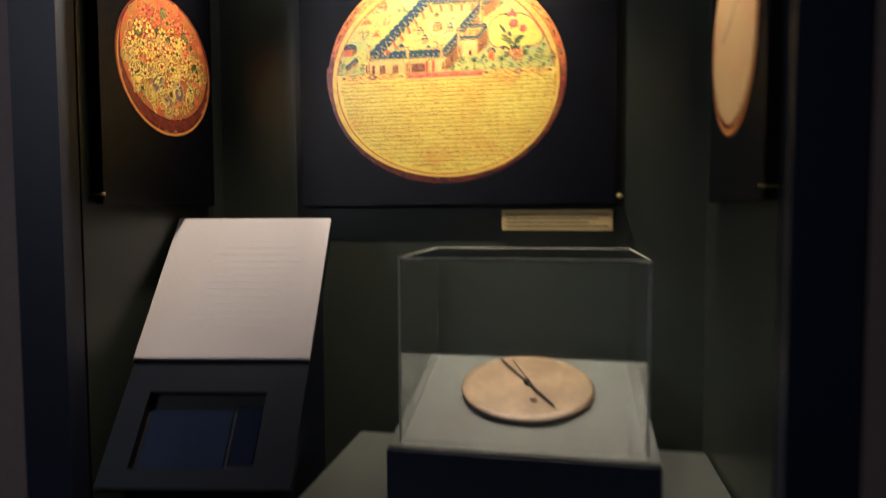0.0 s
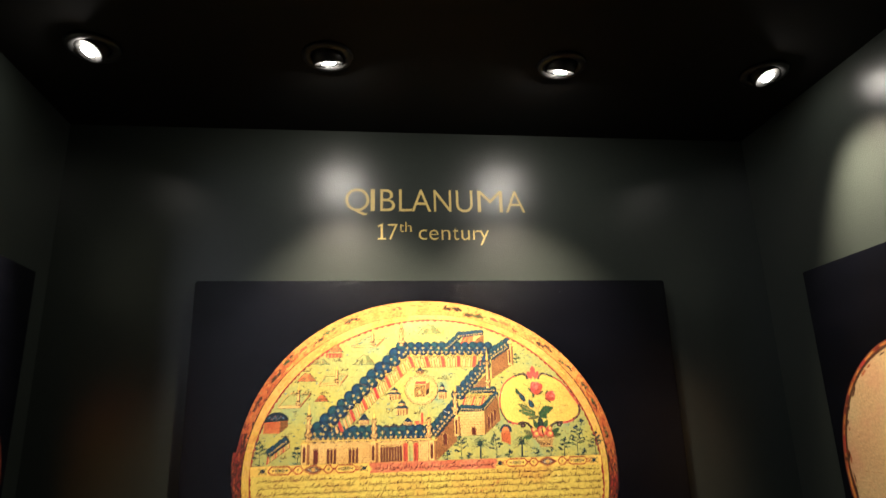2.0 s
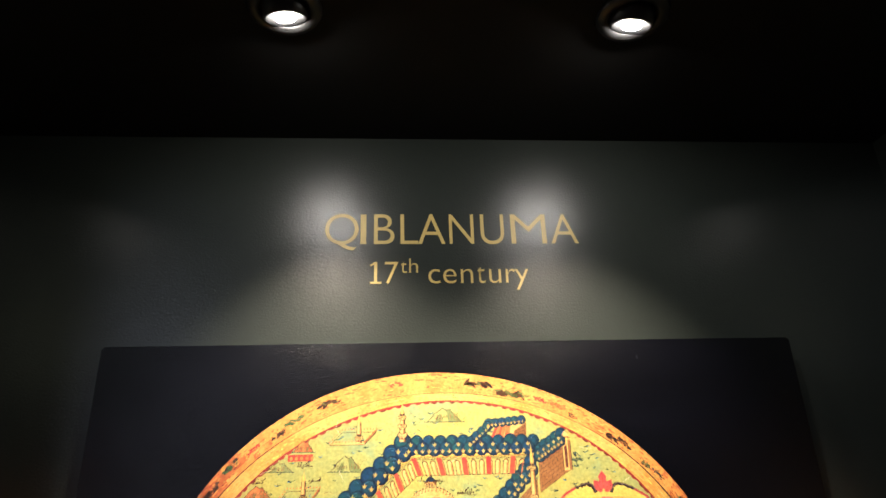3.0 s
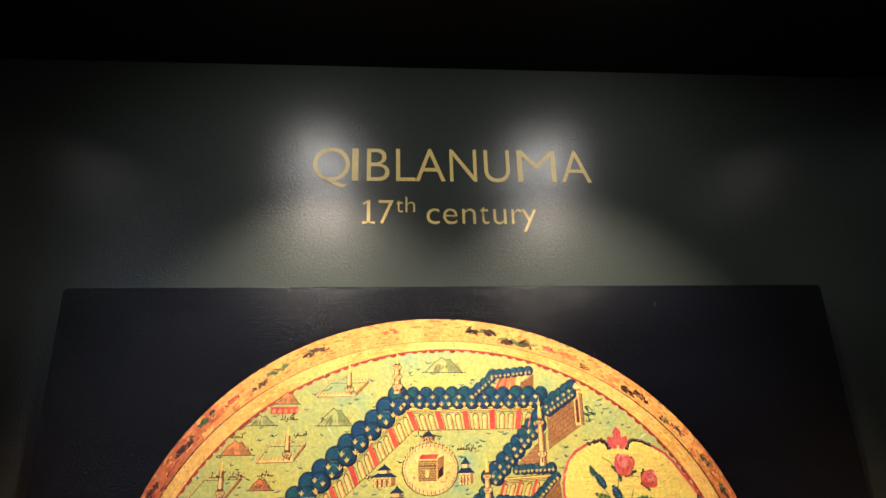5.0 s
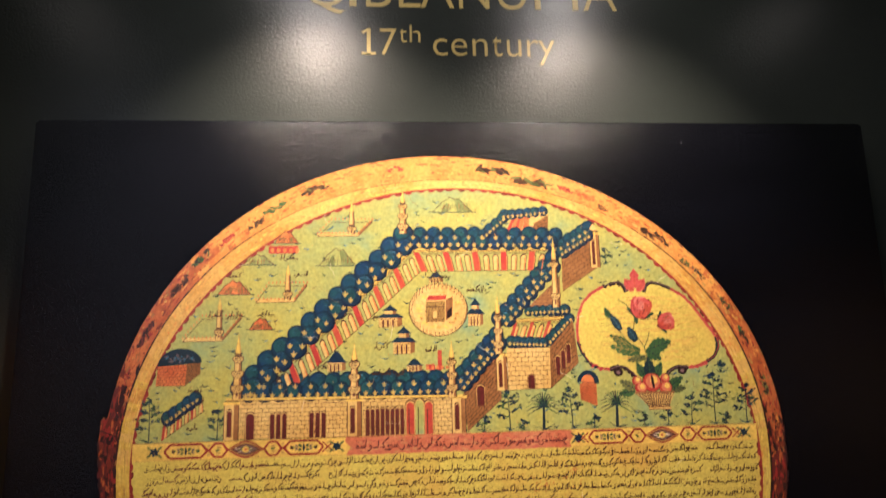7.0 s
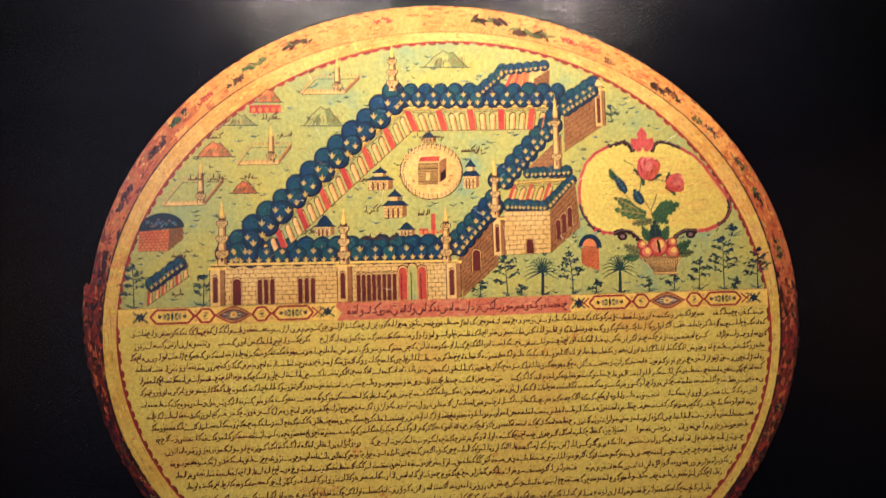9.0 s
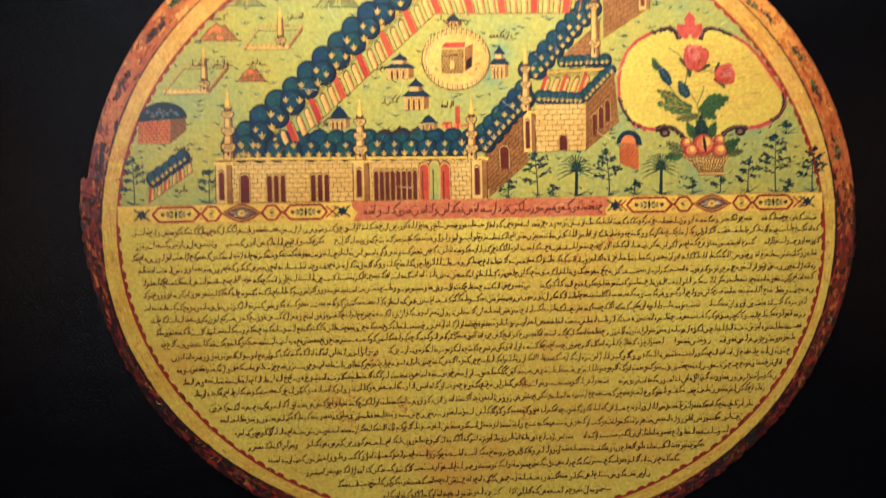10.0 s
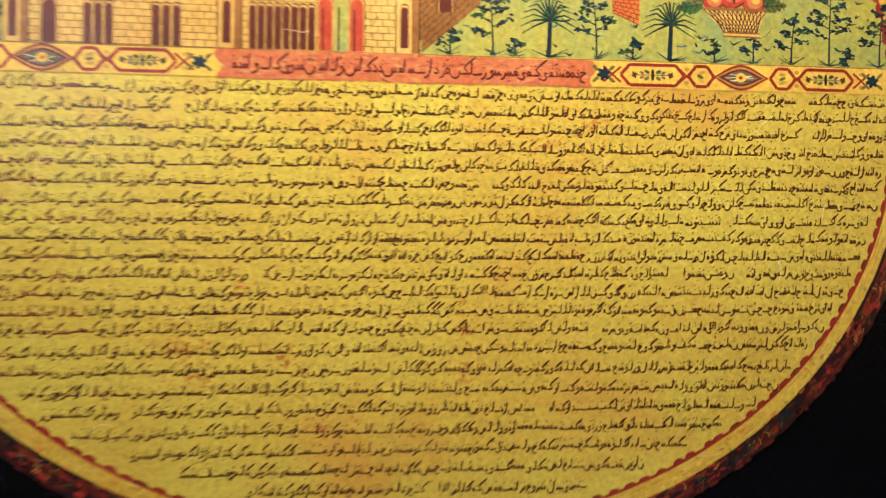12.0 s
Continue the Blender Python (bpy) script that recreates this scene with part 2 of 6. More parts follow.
for sx, side in ((-1, "west"), (1, "east")):
    a, b = sorted((sx * 0.772, sx * 0.897))
    slab("pillar_" + side, (a, -0.70, 0), (b, -0.645, CEIL), M_NAVY, "navy painted upright framing the alcove opening")
    a, b = sorted((sx * 0.774, sx * 0.795))
    slab("trim_" + side, (a, -0.6445, 0), (b, -0.6405, CEIL), M_TRIM, "narrow bronze trim strip beside the alcove wall")
    a, b = sorted((sx * 0.899, sx * 3.0))
    slab("wall_front_" + side, (a, -0.69, 0), (b, -0.60, 3.0), M_OUTER, "mauve-brown painted wall beside the alcove")
slab("wall_over_alcove", (-0.897, -0.70, CEIL), (0.897, -0.60, 3.0), M_NAVY, "navy painted wall over the alcove opening")
slab("wall_south", (-3, -4.7, 0), (3, -4.6, 3.0), M_OUTER, "mauve-brown painted far wall of the room")
slab("wall_room_west", (-3.1, -4.7, 0), (-3, -0.6, 3.0), M_OUTER, "mauve-brown painted room wall")
slab("wall_room_east", (3, -4.7, 0), (3.1, -0.6, 3.0), M_OUTER, "mauve-brown painted room wall")
slab("ceiling_room", (-3.1, -4.7, 3.0), (3.1, -0.6, 3.1), M_CEIL, "black painted room ceiling")


# recessed ceiling spots
def ceiling_spot(x, aim, lens):
    light = thing("ceiling_spot", "black recessed ceiling spotlight with a bright tilted lens", "spotlight",
                  Matrix.Translation((x, LAMP_Y, CEIL)), "spots in the alcove ceiling")
    part("trim_ring", lathe([(0.030, -0.0005), (0.030, -0.006), (0.036, -0.008), (0.044, -0.006), (0.046, -0.0005), (0.030, -0.0005)], 40), M_HOUSING, light, smooth=True)
    turn = look((0, 0, 0.002), Vector(aim) - Vector((x, LAMP_Y, CEIL)))
    part("lamp_can", lathe([(0.0, 0.014), (0.024, 0.013), (0.027, 0.006), (0.027, -0.016), (0.0235, -0.017), (0.0225, -0.011), (0.0, -0.009)], 32), M_HOUSING, light, m=turn, smooth=True)
    part("lens", lathe([(0.0, -0.0182), (0.008, -0.0178), (0.0120, -0.0168)], 32), lens, light, "glowing warm-white lens", m=turn)


for sx, aim, watts, cone in SPOTS:
    ceiling_spot(sx, aim, M_LENS if abs(sx) < 0.4 else M_LENS_SIDE)


# lettering on the wall
def glyph(ch):
    """The outline of one letter of the built-in font, as a mesh."""
    curve = bpy.data.curves.new("letter", "FONT")
    curve.body = ch
    curve.offset = -0.008
    ob = new("letter", curve)
    bpy.context.view_layer.update()
    me = bpy.data.meshes.new_from_object(ob.evaluated_get(bpy.context.evaluated_depsgraph_get()))
    bpy.data.objects.remove(ob)
    return me


CAP = max(v.co.y for v in glyph("I").vertices)


def word(name, letters, base, cap, parent):
    """Flat letters, each between its two edges, on one base line."""
    holder = new(name)
    holder.parent = parent
    for ch, x0, x1 in letters:
        me = glyph(ch)
        lo, hi = min(v.co.x for v in me.vertices), max(v.co.x for v in me.vertices)
        for v in me.vertices:
            v.co = ((v.co.x - lo) / (hi - lo) * (x1 - x0) + x0, -0.0008, v.co.y / CAP * cap + base)
        me.materials.clear()
        me.materials.append(M_LETTER)
        new("letter", me).parent = holder


sign = thing("wall_lettering", "flat gold letters on the dark wall above the panel", "lettering")
word("title", (("Q", -0.182, -0.130), ("I", -0.127, -0.118), ("B", -0.106, -0.074), ("L", -0.0645, -0.037), ("A", -0.037, 0.006), ("N", 0.0125, 0.0515),
               ("U", 0.0625, 0.100), ("M", 0.111, 0.168), ("A", 0.175, 0.2195)), 2.2192, 0.0515, sign)
word("date", (("7", -0.089, -0.068),), 2.1545, 0.0355, sign)
bm = bmesh.new()
for pts in (((-0.1052, 2.1545), (-0.1005, 2.1545), (-0.1005, 2.1900), (-0.1052, 2.1900)), ((-0.1115, 2.1545), (-0.0938, 2.1545), (-0.0938, 2.1578), (-0.1115, 2.1578)),
            ((-0.1115, 2.1852), (-0.1100, 2.1828), (-0.1052, 2.1858), (-0.1052, 2.1900), (-0.1035, 2.1900))):
    bm.faces.new([bm.verts.new((x, -0.0008, z)) for x, z in pts])
part("numeral", bm, M_LETTER, sign)
word("ordinal", (("t", -0.0645, -0.055), ("h", -0.0515, -0.038)), 2.1718, 0.0235, sign)
word("date", (("c", -0.022, -0.004), ("e", 0.001, 0.021), ("n", 0.028, 0.047), ("t", 0.053, 0.066), ("u", 0.072, 0.0905), ("r", 0.098, 0.113), ("y", 0.1125, 0.134)), 2.1545, 0.0345, sign)


# flat printed pictures
class Sheet:
    """Flat coloured shapes on a picture that faces -y; each layer lies a hair over the last."""
    count = 0

    def __init__(self, y):
        self.y, self.verts, self.faces, self.index, self.mats = y, [], [], [], []
        Sheet.count += 1
        self.lift = 0.00000003 * (Sheet.count % 17)

    def poly(self, pts, mat, layer=0):
        if mat not in self.mats:
            self.mats.append(mat)
        n = len(self.verts)
        y = self.y - 0.000007 * layer - 0.00000007 * (len(self.faces) % 11) - self.lift
        self.verts += [(p[0], y, p[1]) for p in pts]
        area = sum(pts[i - 1][0] * pts[i][1] - pts[i][0] * pts[i - 1][1] for i in range(len(pts)))
        order = list(range(n, n + len(pts)))
        self.faces.append(order if area > 0 else order[::-1])
        self.index.append(self.mats.index(mat))

    def oval(self, c, rx, rz, mat, layer=0, turn=0.0, n=18, a0=0.0, a1=360.0):
        ca, sa = math.cos(radians(turn)), math.sin(radians(turn))
        full = a1 - a0 >= 359.9
        pts = []
        for i in range(n if full else n + 1):
            a = radians(a0 + (a1 - a0) * i / n)
            u, v = rx * math.cos(a), rz * math.sin(a)
            pts.append((c[0] + u * ca - v * sa, c[1] + u * sa + v * ca))
        self.poly(pts, mat, layer)

    def rect(self, x0, z0, x1, z1, mat, layer=0):
        self.poly([(x0, z0), (x1, z0), (x1, z1), (x0, z1)], mat, layer)

    def line(self, pts, w, mat, layer=0, taper=1.0):
        for i, (a, b) in enumerate(zip(pts, pts[1:])):
            dx, dz = b[0] - a[0], b[1] - a[1]
            d = math.hypot(dx, dz) or 1.0
            k0 = 1 + (taper - 1) * i / (len(pts) - 1)
            k1 = 1 + (taper - 1) * (i + 1) / (len(pts) - 1)
            ox, oz = -dz / d * w / 2, dx / d * w / 2
            self.poly([(a[0] + ox * k0, a[1] + oz * k0), (a[0] - ox * k0, a[1] - oz * k0), (b[0] - ox * k1, b[1] - oz * k1), (b[0] + ox * k1, b[1] + oz * k1)], mat, layer)

    def loop(self, pts, w, mat, layer=0):
        self.line(list(pts) + [pts[0]], w, mat, layer)

    def ring(self, c0, a0, b0, c1, a1, b1, mat, layer=0, n=160):
        """The band between two ovals."""
        if mat not in self.mats:
            self.mats.append(mat)
        start, y = len(self.verts), self.y - 0.000007 * layer - self.lift
        for i in range(n):
            t = 2 * math.pi * i / n
            self.verts += [(c0[0] + a0 * math.cos(t), y, c0[1] + b0 * math.sin(t)), (c1[0] + a1 * math.cos(t), y, c1[1] + b1 * math.sin(t))]
        for i in range(n):
            j = (i + 1) % n
            self.faces.append([start + 2 * i + 1, start + 2 * i, start + 2 * j, start + 2 * j + 1])
            self.index.append(self.mats.index(mat))

    def put(self, name, parent, label=""):
        me = bpy.data.meshes.new(name)
        me.from_pydata(self.verts, [], self.faces)
        for m in self.mats:
            me.materials.append(m)
        me.polygons.foreach_set("material_index", self.index)
        me.update()
        ob = new(name, me)
        ob.parent = parent
        return tagged(ob, label) if label else ob


def mid(a, b, t):
    return (a[0] + (b[0] - a[0]) * t, a[1] + (b[1] - a[1]) * t)


rnd = random.Random(7)


# the main panel
panel = thing("wall_panel", "black canvas wall panel printed with a round painted instrument lid", "wall panel")
part("board", box((-0.477, -0.030, 1.288), (0.512, -0.006, 2.0565), 0.003), M_PANEL, panel, "black woven canvas board")
part("backing_rail", box((-0.40, -0.0055, 1.36), (0.43, -0.0005, 1.99)), M_BLACK, panel)
PY = -0.0303
BAND_T, BAND_B = 1.6980, 1.6800
# the three closed lines of the print: its outer edge, the gold ring's edge and the picture's edge.
# each is an oval (middle, half width, half height) with slight unevenness (second to fourth wave)
OUTER = ((-0.0082, 1.6840), 0.3723, 0.3282, (0.0, -0.0073, 0.0030, -0.0017, -0.0011, 0.0013))
GOLD = ((-0.0085, 1.6779), 0.3572, 0.3052, (-0.0009, -0.0050, -0.0037, -0.0053, -0.0061, 0.0024))
INNER = ((-0.0073, 1.6761), 0.3419, 0.2942, (-0.0002, -0.0065, -0.0030, -0.0088, -0.0013, -0.0024))
CI, AI, BI = INNER[0], INNER[1], INNER[2]


def on_oval(oval, a, grow=0.0):
    c, rx, rz, wave = oval
    k = 1 + sum(wave[2 * n - 4] * math.cos(n * a) + wave[2 * n - 3] * math.sin(n * a) for n in (2, 3, 4))
    if oval is OUTER:
        step = math.degrees(a) % 360 - 172.5
        if 0 < step < 20:
            k += 0.018 * (1 - step / 20)
    return (c[0] + (rx * k + grow) * math.cos(a), c[1] + (rz * k + grow) * math.sin(a))


def between(a, u, lo=None, hi=None):
    """A point at the angle a, the share u of the way from one oval to the other."""
    return mid(on_oval(lo or GOLD, a), on_oval(hi or OUTER, a), u)


def along(a):
    """The direction of the ring at the angle a, in degrees."""
    p, q = on_oval(GOLD, a - 0.01), on_oval(GOLD, a + 0.01)
    return math.degrees(math.atan2(q[1] - p[1], q[0] - p[0]))


def blot(s, c, rx, rz, turn, mat, layer, n=9):
    """A worn patch with an uneven edge."""
    ca, sa = math.cos(radians(turn)), math.sin(radians(turn))
    pts = []
    for i in range(n):
        a, k = 2 * math.pi * i / n, rnd.uniform(0.6, 1.15)
        u, v = rx * k * math.cos(a), rz * k * math.sin(a)
        pts.append((c[0] + u * ca - v * sa, c[1] + u * sa + v * ca))
    s.poly(pts, mat, layer)


def band_ring(s, lo, hi, u0, u1, pick, layer, n=240):
    for i in range(n):
        a0, a1 = 2 * math.pi * i / n, 2 * math.pi * (i + 1) / n
        s.poly([between(a0, u0, lo, hi), between(a1, u0, lo, hi), between(a1, u1, lo, hi), between(a0, u1, lo, hi)], pick(a0), layer)


disc = new("printed_disc")
disc.parent = panel
s = Sheet(PY)


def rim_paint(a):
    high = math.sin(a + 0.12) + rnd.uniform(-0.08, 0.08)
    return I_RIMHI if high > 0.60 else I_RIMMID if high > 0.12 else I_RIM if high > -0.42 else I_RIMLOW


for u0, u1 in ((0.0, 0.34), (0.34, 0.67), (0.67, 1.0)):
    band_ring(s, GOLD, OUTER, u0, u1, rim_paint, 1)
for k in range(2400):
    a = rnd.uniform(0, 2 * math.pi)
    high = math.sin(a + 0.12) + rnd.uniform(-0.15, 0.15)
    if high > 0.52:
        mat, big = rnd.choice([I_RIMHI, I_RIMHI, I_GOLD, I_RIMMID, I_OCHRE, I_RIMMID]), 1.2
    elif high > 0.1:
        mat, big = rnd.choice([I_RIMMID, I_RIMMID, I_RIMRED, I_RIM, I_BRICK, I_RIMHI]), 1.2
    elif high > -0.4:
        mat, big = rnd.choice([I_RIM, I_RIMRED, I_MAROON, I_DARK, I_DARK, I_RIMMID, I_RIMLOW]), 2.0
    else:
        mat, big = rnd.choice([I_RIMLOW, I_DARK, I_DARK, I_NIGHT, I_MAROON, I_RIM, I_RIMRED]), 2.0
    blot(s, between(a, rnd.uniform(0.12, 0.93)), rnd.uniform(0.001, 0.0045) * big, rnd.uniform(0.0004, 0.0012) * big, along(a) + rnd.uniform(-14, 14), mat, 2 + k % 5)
# fine curled flecks of gold and green low on the rim
for k in range(420):
    a = math.pi * rnd.uniform(1.12, 1.92)
    c, d = between(a, rnd.uniform(0.25, 0.9)), along(a) + rnd.uniform(-60, 60)
    pts = [c]
    for j in range(4):
        d += rnd.uniform(10, 40)
        c = (c[0] + 0.0016 * math.cos(radians(d)), c[1] + 0.0016 * math.sin(radians(d)))
        pts.append(c)
    s.line(pts, rnd.uniform(0.0005, 0.0010), rnd.choice([I_OCHRE, I_DARK, I_LEAF, I_RIMRED, I_DARK, I_NIGHT, I_NIGHT]), 7.5, 0.4)
s.put("rim", disc, "worn rust-red painted rim with flowers")


def sprig(c, size, turn, mats):
    """A small painted spray of leaves on the rim."""
    s = Sheet(PY)
    for j in range(22):
        u = rnd.uniform(-1, 1)
        d = radians(turn)
        p = (c[0] + size * u * math.cos(d) + rnd.uniform(-0.002, 0.002), c[1] + size * u * math.sin(d) + rnd.uniform(-0.0025, 0.0025))
        s.oval(p, size * rnd.uniform(0.18, 0.42), size * rnd.uniform(0.06, 0.15), rnd.choice(mats), 8, turn + rnd.choice([-1, 1]) * rnd.uniform(0, 55), 8)
    s.put("painted_sprig", disc)


for deg, u, size, mats in ((82, 0.55, 0.014, (I_DARK, I_LINE, I_OLIVE)), (74, 0.35, 0.017, (I_OLIVE, I_LEAF, I_LINE)), (115, 0.6, 0.012, (I_LINE, I_OLIVE, I_DARK)), (123, 0.55, 0.010, (I_LEAF, I_OLIVE)),
                           (127, 0.4, 0.007, (I_DARK, I_LINE)), (139, 0.7, 0.009, (I_LEAF, I_DARK)), (145, 0.55, 0.011, (I_DARK, I_LINE)), (50, 0.3, 0.008, (I_DARK, I_LINE)), (47, 0.5, 0.008, (I_DARK, I_LINE)),
                           (41, 0.35, 0.006, (I_DARK, I_OLIVE)), (37, 0.5, 0.006, (I_DARK, I_INK)), (29, 0.55, 0.006, (I_LEAF, I_DARK)), (22, 0.5, 0.007, (I_LEAF, I_DARK)), (100, 0.6, 0.006, (I_RIMRED, I_RED)),
                           (133, 0.55, 0.006, (I_RED, I_RIMRED)), (68, 0.45, 0.006, (I_RED, I_RIMRED)), (64, 0.5, 0.008, (I_RIMMID, I_ORANGE)), (60, 0.3, 0.005, (I_LINE, I_BRICK)), (156, 0.6, 0.010, (I_DARK, I_MAROON)),
                           (11, 0.5, 0.008, (I_DARK, I_OLIVE)), (168, 0.5, 0.010, (I_DARK, I_RIMLOW)), (293, 0.6, 0.008, (I_DARK, I_INK)), (308, 0.5, 0.010, (I_DARK, I_INK)), (316, 0.5, 0.008, (I_DARK, I_INK))):
    sprig(between(radians(deg), u), size * 1.25, along(radians(deg)), mats)
# the worn outer edge, the joints across the rim and the groove beside the gold
s = Sheet(PY)
for k in range(460):
    a = 2 * math.pi * (k + rnd.random()) / 460
    low = math.sin(a) < 0.05
    if low or k % 3 == 0:
        blot(s, on_oval(OUTER, a, rnd.uniform(-0.0012, 0.0006 if low else -0.0002)), rnd.uniform(0.002, 0.006), rnd.uniform(0.0006, 0.0020 if low else 0.0010), along(a), rnd.choice([I_DARK, I_DARK, I_RIMLOW, I_MAROON]) if low else rnd.choice([I_RIM, I_BRICK, I_RIMMID]), 9, 7)
for deg in (175, 293.5):
    s.line([between(radians(deg), u) for u in (0.0, 0.4, 0.7, 1.0)], 0.0012, I_DARK, 9.5)
for i in range(420):
    a0, a1 = 2 * math.pi * i / 420, 2 * math.pi * (i + 1.2) / 420
    side = abs(math.cos(a0))
    w = 0.0006 + 0.0024 * max(0.0, side - 0.45) * rnd.uniform(0.6, 1.3) + (0.0005 if math.sin(a0) < 0 else 0)
    s.line([on_oval(GOLD, a0, 0.001), on_oval(GOLD, a1, 0.001)], w, I_DARK if side > 0.55 and rnd.random() < 0.85 else rnd.choice([I_LINE, I_RIMRED, I_BRICK]), 10)
s.put("groove", disc, "dark worn groove and edges of the rim")
s = Sheet(PY)
band_ring(s, INNER, GOLD, -0.02, 1.02, lambda a: I_GOLD if math.sin(a) > 0.15 + rnd.uniform(-0.25, 0.25) else I_GOLDLOW, 3)
for k in range(900):
    a = rnd.uniform(0, 2 * math.pi)
    u = rnd.uniform(0.1, 0.9)
    da = rnd.uniform(0.006, 0.03)
    s.line([between(a + da * j, u, INNER, GOLD) for j in (0, 1, 2)], rnd.uniform(0.0004, 0.0012), rnd.choice([I_YELLOW, I_OCHRE, I_GOLD, I_TAN] if math.sin(a) > 0.1 else [I_GOLDLOW, I_YELLOW, I_GOLDLOW, I_LEMON, I_OCHRE]), 3.5, 0.5)
for k in range(260):
    a = rnd.uniform(0, 2 * math.pi)
    blot(s, between(a, rnd.uniform(0.15, 0.9), INNER, GOLD), rnd.uniform(0.001, 0.004), rnd.uniform(0.0006, 0.0018), along(a), rnd.choice([I_OCHRE, I_RIMHI, I_YELLOW]), 3.8, 7)
s.put("gold_ring", disc, "gold ring round the picture")


def arc_pts(side, z_cut, n=240):
    """The part of the picture's edge over (1) or under (-1) a level line."""
    start = -side * math.pi / 2
    pts = [on_oval(INNER, start + 2 * math.pi * i / n) for i in range(n + 1)]
    return [p for p in pts if (p[1] - z_cut) * side >= 0]


def reach(z):
    """The picture's left and right edge at a height."""
    xs = [p[0] for p in (on_oval(INNER, 2 * math.pi * i / 720) for i in range(720)) if abs(p[1] - z) < 0.004]
    return min(xs), max(xs)


s = Sheet(PY)
s.poly(arc_pts(1, BAND_B), I_GREEN, 3)
s.put("meadow", disc, "yellow-green painted meadow")
s = Sheet(PY)
s.poly(arc_pts(-1, BAND_T), I_TEXT, 2.6)
s.put("writing_field", disc, "yellow paper field")
s = Sheet(PY)
n = 176
for k in range(n):
    a = 2 * math.pi * (k + rnd.uniform(-0.2, 0.2)) / n
    s.oval(on_oval(INNER, a, -0.0009), rnd.uniform(0.0036, 0.0050), rnd.uniform(0.0014, 0.0024), rnd.choice([I_RIMRED, I_RIM, I_RIMRED]), 4, along(a), 9)
s.line([on_oval(INNER, 2 * math.pi * i / 240, 0.0004) for i in range(241)], 0.0020, I_RIMRED, 4.5)
s.put("scalloped_edge", disc, "red scalloped edge line")

def fleur(s, p, h, layer):
    """A small three-leaved gold finial."""
    s.poly([(p[0] - h * 0.10, p[1]), (p[0] + h * 0.10, p[1]), (p[0] + h * 0.15, p[1] + h * 0.6), (p[0], p[1] + h), (p[0] - h * 0.15, p[1] + h * 0.6)], I_FLEUR, layer)
    for k in (-1, 1):
        s.poly([(p[0], p[1] + h * 0.05), (p[0] + k * h * 0.24, p[1] + h * 0.22), (p[0] + k * h * 0.52, p[1] + h * 0.66), (p[0] + k * h * 0.34, p[1] + h * 0.60), (p[0] + k * h * 0.10, p[1] + h * 0.38)], I_FLEUR, layer)


def dome(s, c, q, layer):
    """One blue dome: a dark edge, a lighter lit side and curved brush strokes."""
    s.oval(c, q, q * 1.04, I_NIGHT, layer, 0, 20)
    s.oval((c[0] - q * 0.05, c[1] + q * 0.04), q * 0.90, q * 0.93, I_BLUE, layer + 0.15, 0, 20)
    s.oval((c[0] - q * 0.20, c[1] + q * 0.16), q * 0.60, q * 0.64, rnd.choice([I_BLUEMID, I_BLUEMID, I_TEAL]), layer + 0.3, 20, 16)
    for j in range(11):
        g, a0 = rnd.uniform(0.25, 0.88), rnd.uniform(35, 120)
        s.line([(c[0] + q * g * math.cos(radians(a0 + u)), c[1] + q * g * math.sin(radians(a0 + u))) for u in (0, 14, 28, 42)], rnd.uniform(0.0003, 0.0008), rnd.choice([I_BLUEHI, I_BLUEMID, I_TEAL, I_NIGHT, I_BLUE]), layer + 0.45, 0.4)
    for j in range(6):
        g, a0 = rnd.uniform(0.45, 0.92), rnd.uniform(-70, 10)
        s.line([(c[0] + q * g * math.cos(radians(a0 + u)), c[1] + q * g * math.sin(radians(a0 + u))) for u in (0, 14, 28)], rnd.uniform(0.0005, 0.0010), I_NIGHT, layer + 0.45, 0.5)


def dome_row(name, a, b, count, r, side=(0, 1), rows=2, crest=True):
    """Two staggered rows of blue domes along the line from a to b, with gold finials before them."""
    s = Sheet(PY)
    for row in range(rows - 1, -1, -1):
        for k in range(count + (row % 2)):
            t = (k + (0.5 if row % 2 == 0 else 0.0)) / count
            c = mid(a, b, min(max(t, 0), 1))
            c = (c[0] + side[0] * row * r * 1.05 + rnd.uniform(-0.05, 0.05) * r, c[1] + side[1] * row * r * 1.05)
            dome(s, c, r * rnd.uniform(0.93, 1.10), (16 if row == 0 else 8) + 0.6 * min(k, 12))
    if crest:
        for row in range(rows):
            m = round(count * 1.7) if row == 0 else count
            for k in range(m):
                c = mid(a, b, (k + 0.5) / m)
                h = min(0.0068, max(0.0044, r * 0.62)) * rnd.uniform(0.9, 1.1)
                fleur(s, (c[0] + side[0] * row * r * 0.95 + rnd.uniform(-0.0005, 0.0005), c[1] + side[1] * row * r * 0.95 - r * 0.62), h, 23.9)
    s.put(name, disc)


def brick_face(s, p00, p10, p11, p01, rows, cols, mat, layer, w=0.00045, line=None):
    """A masonry face between four corners with drawn joints."""
    s.poly([p00, p10, p11, p01], mat, layer)
    line = line or I_LINE
    for i in range(rows + 1):
        t = i / rows
        s.line([mid(p00, p01, t), mid(p10, p11, t)], w, line, layer + 1)
        if i < rows:
            for j in range(cols):
                u = (j + (0.5 if i % 2 else 0.0) + rnd.uniform(-0.1, 0.1)) / cols
                if 0 < u < 1:
                    s.line([mid(mid(p00, p01, t), mid(p10, p11, t), u), mid(mid(p00, p01, t + 1 / rows), mid(p10, p11, t + 1 / rows), u)], w, line, layer + 1)


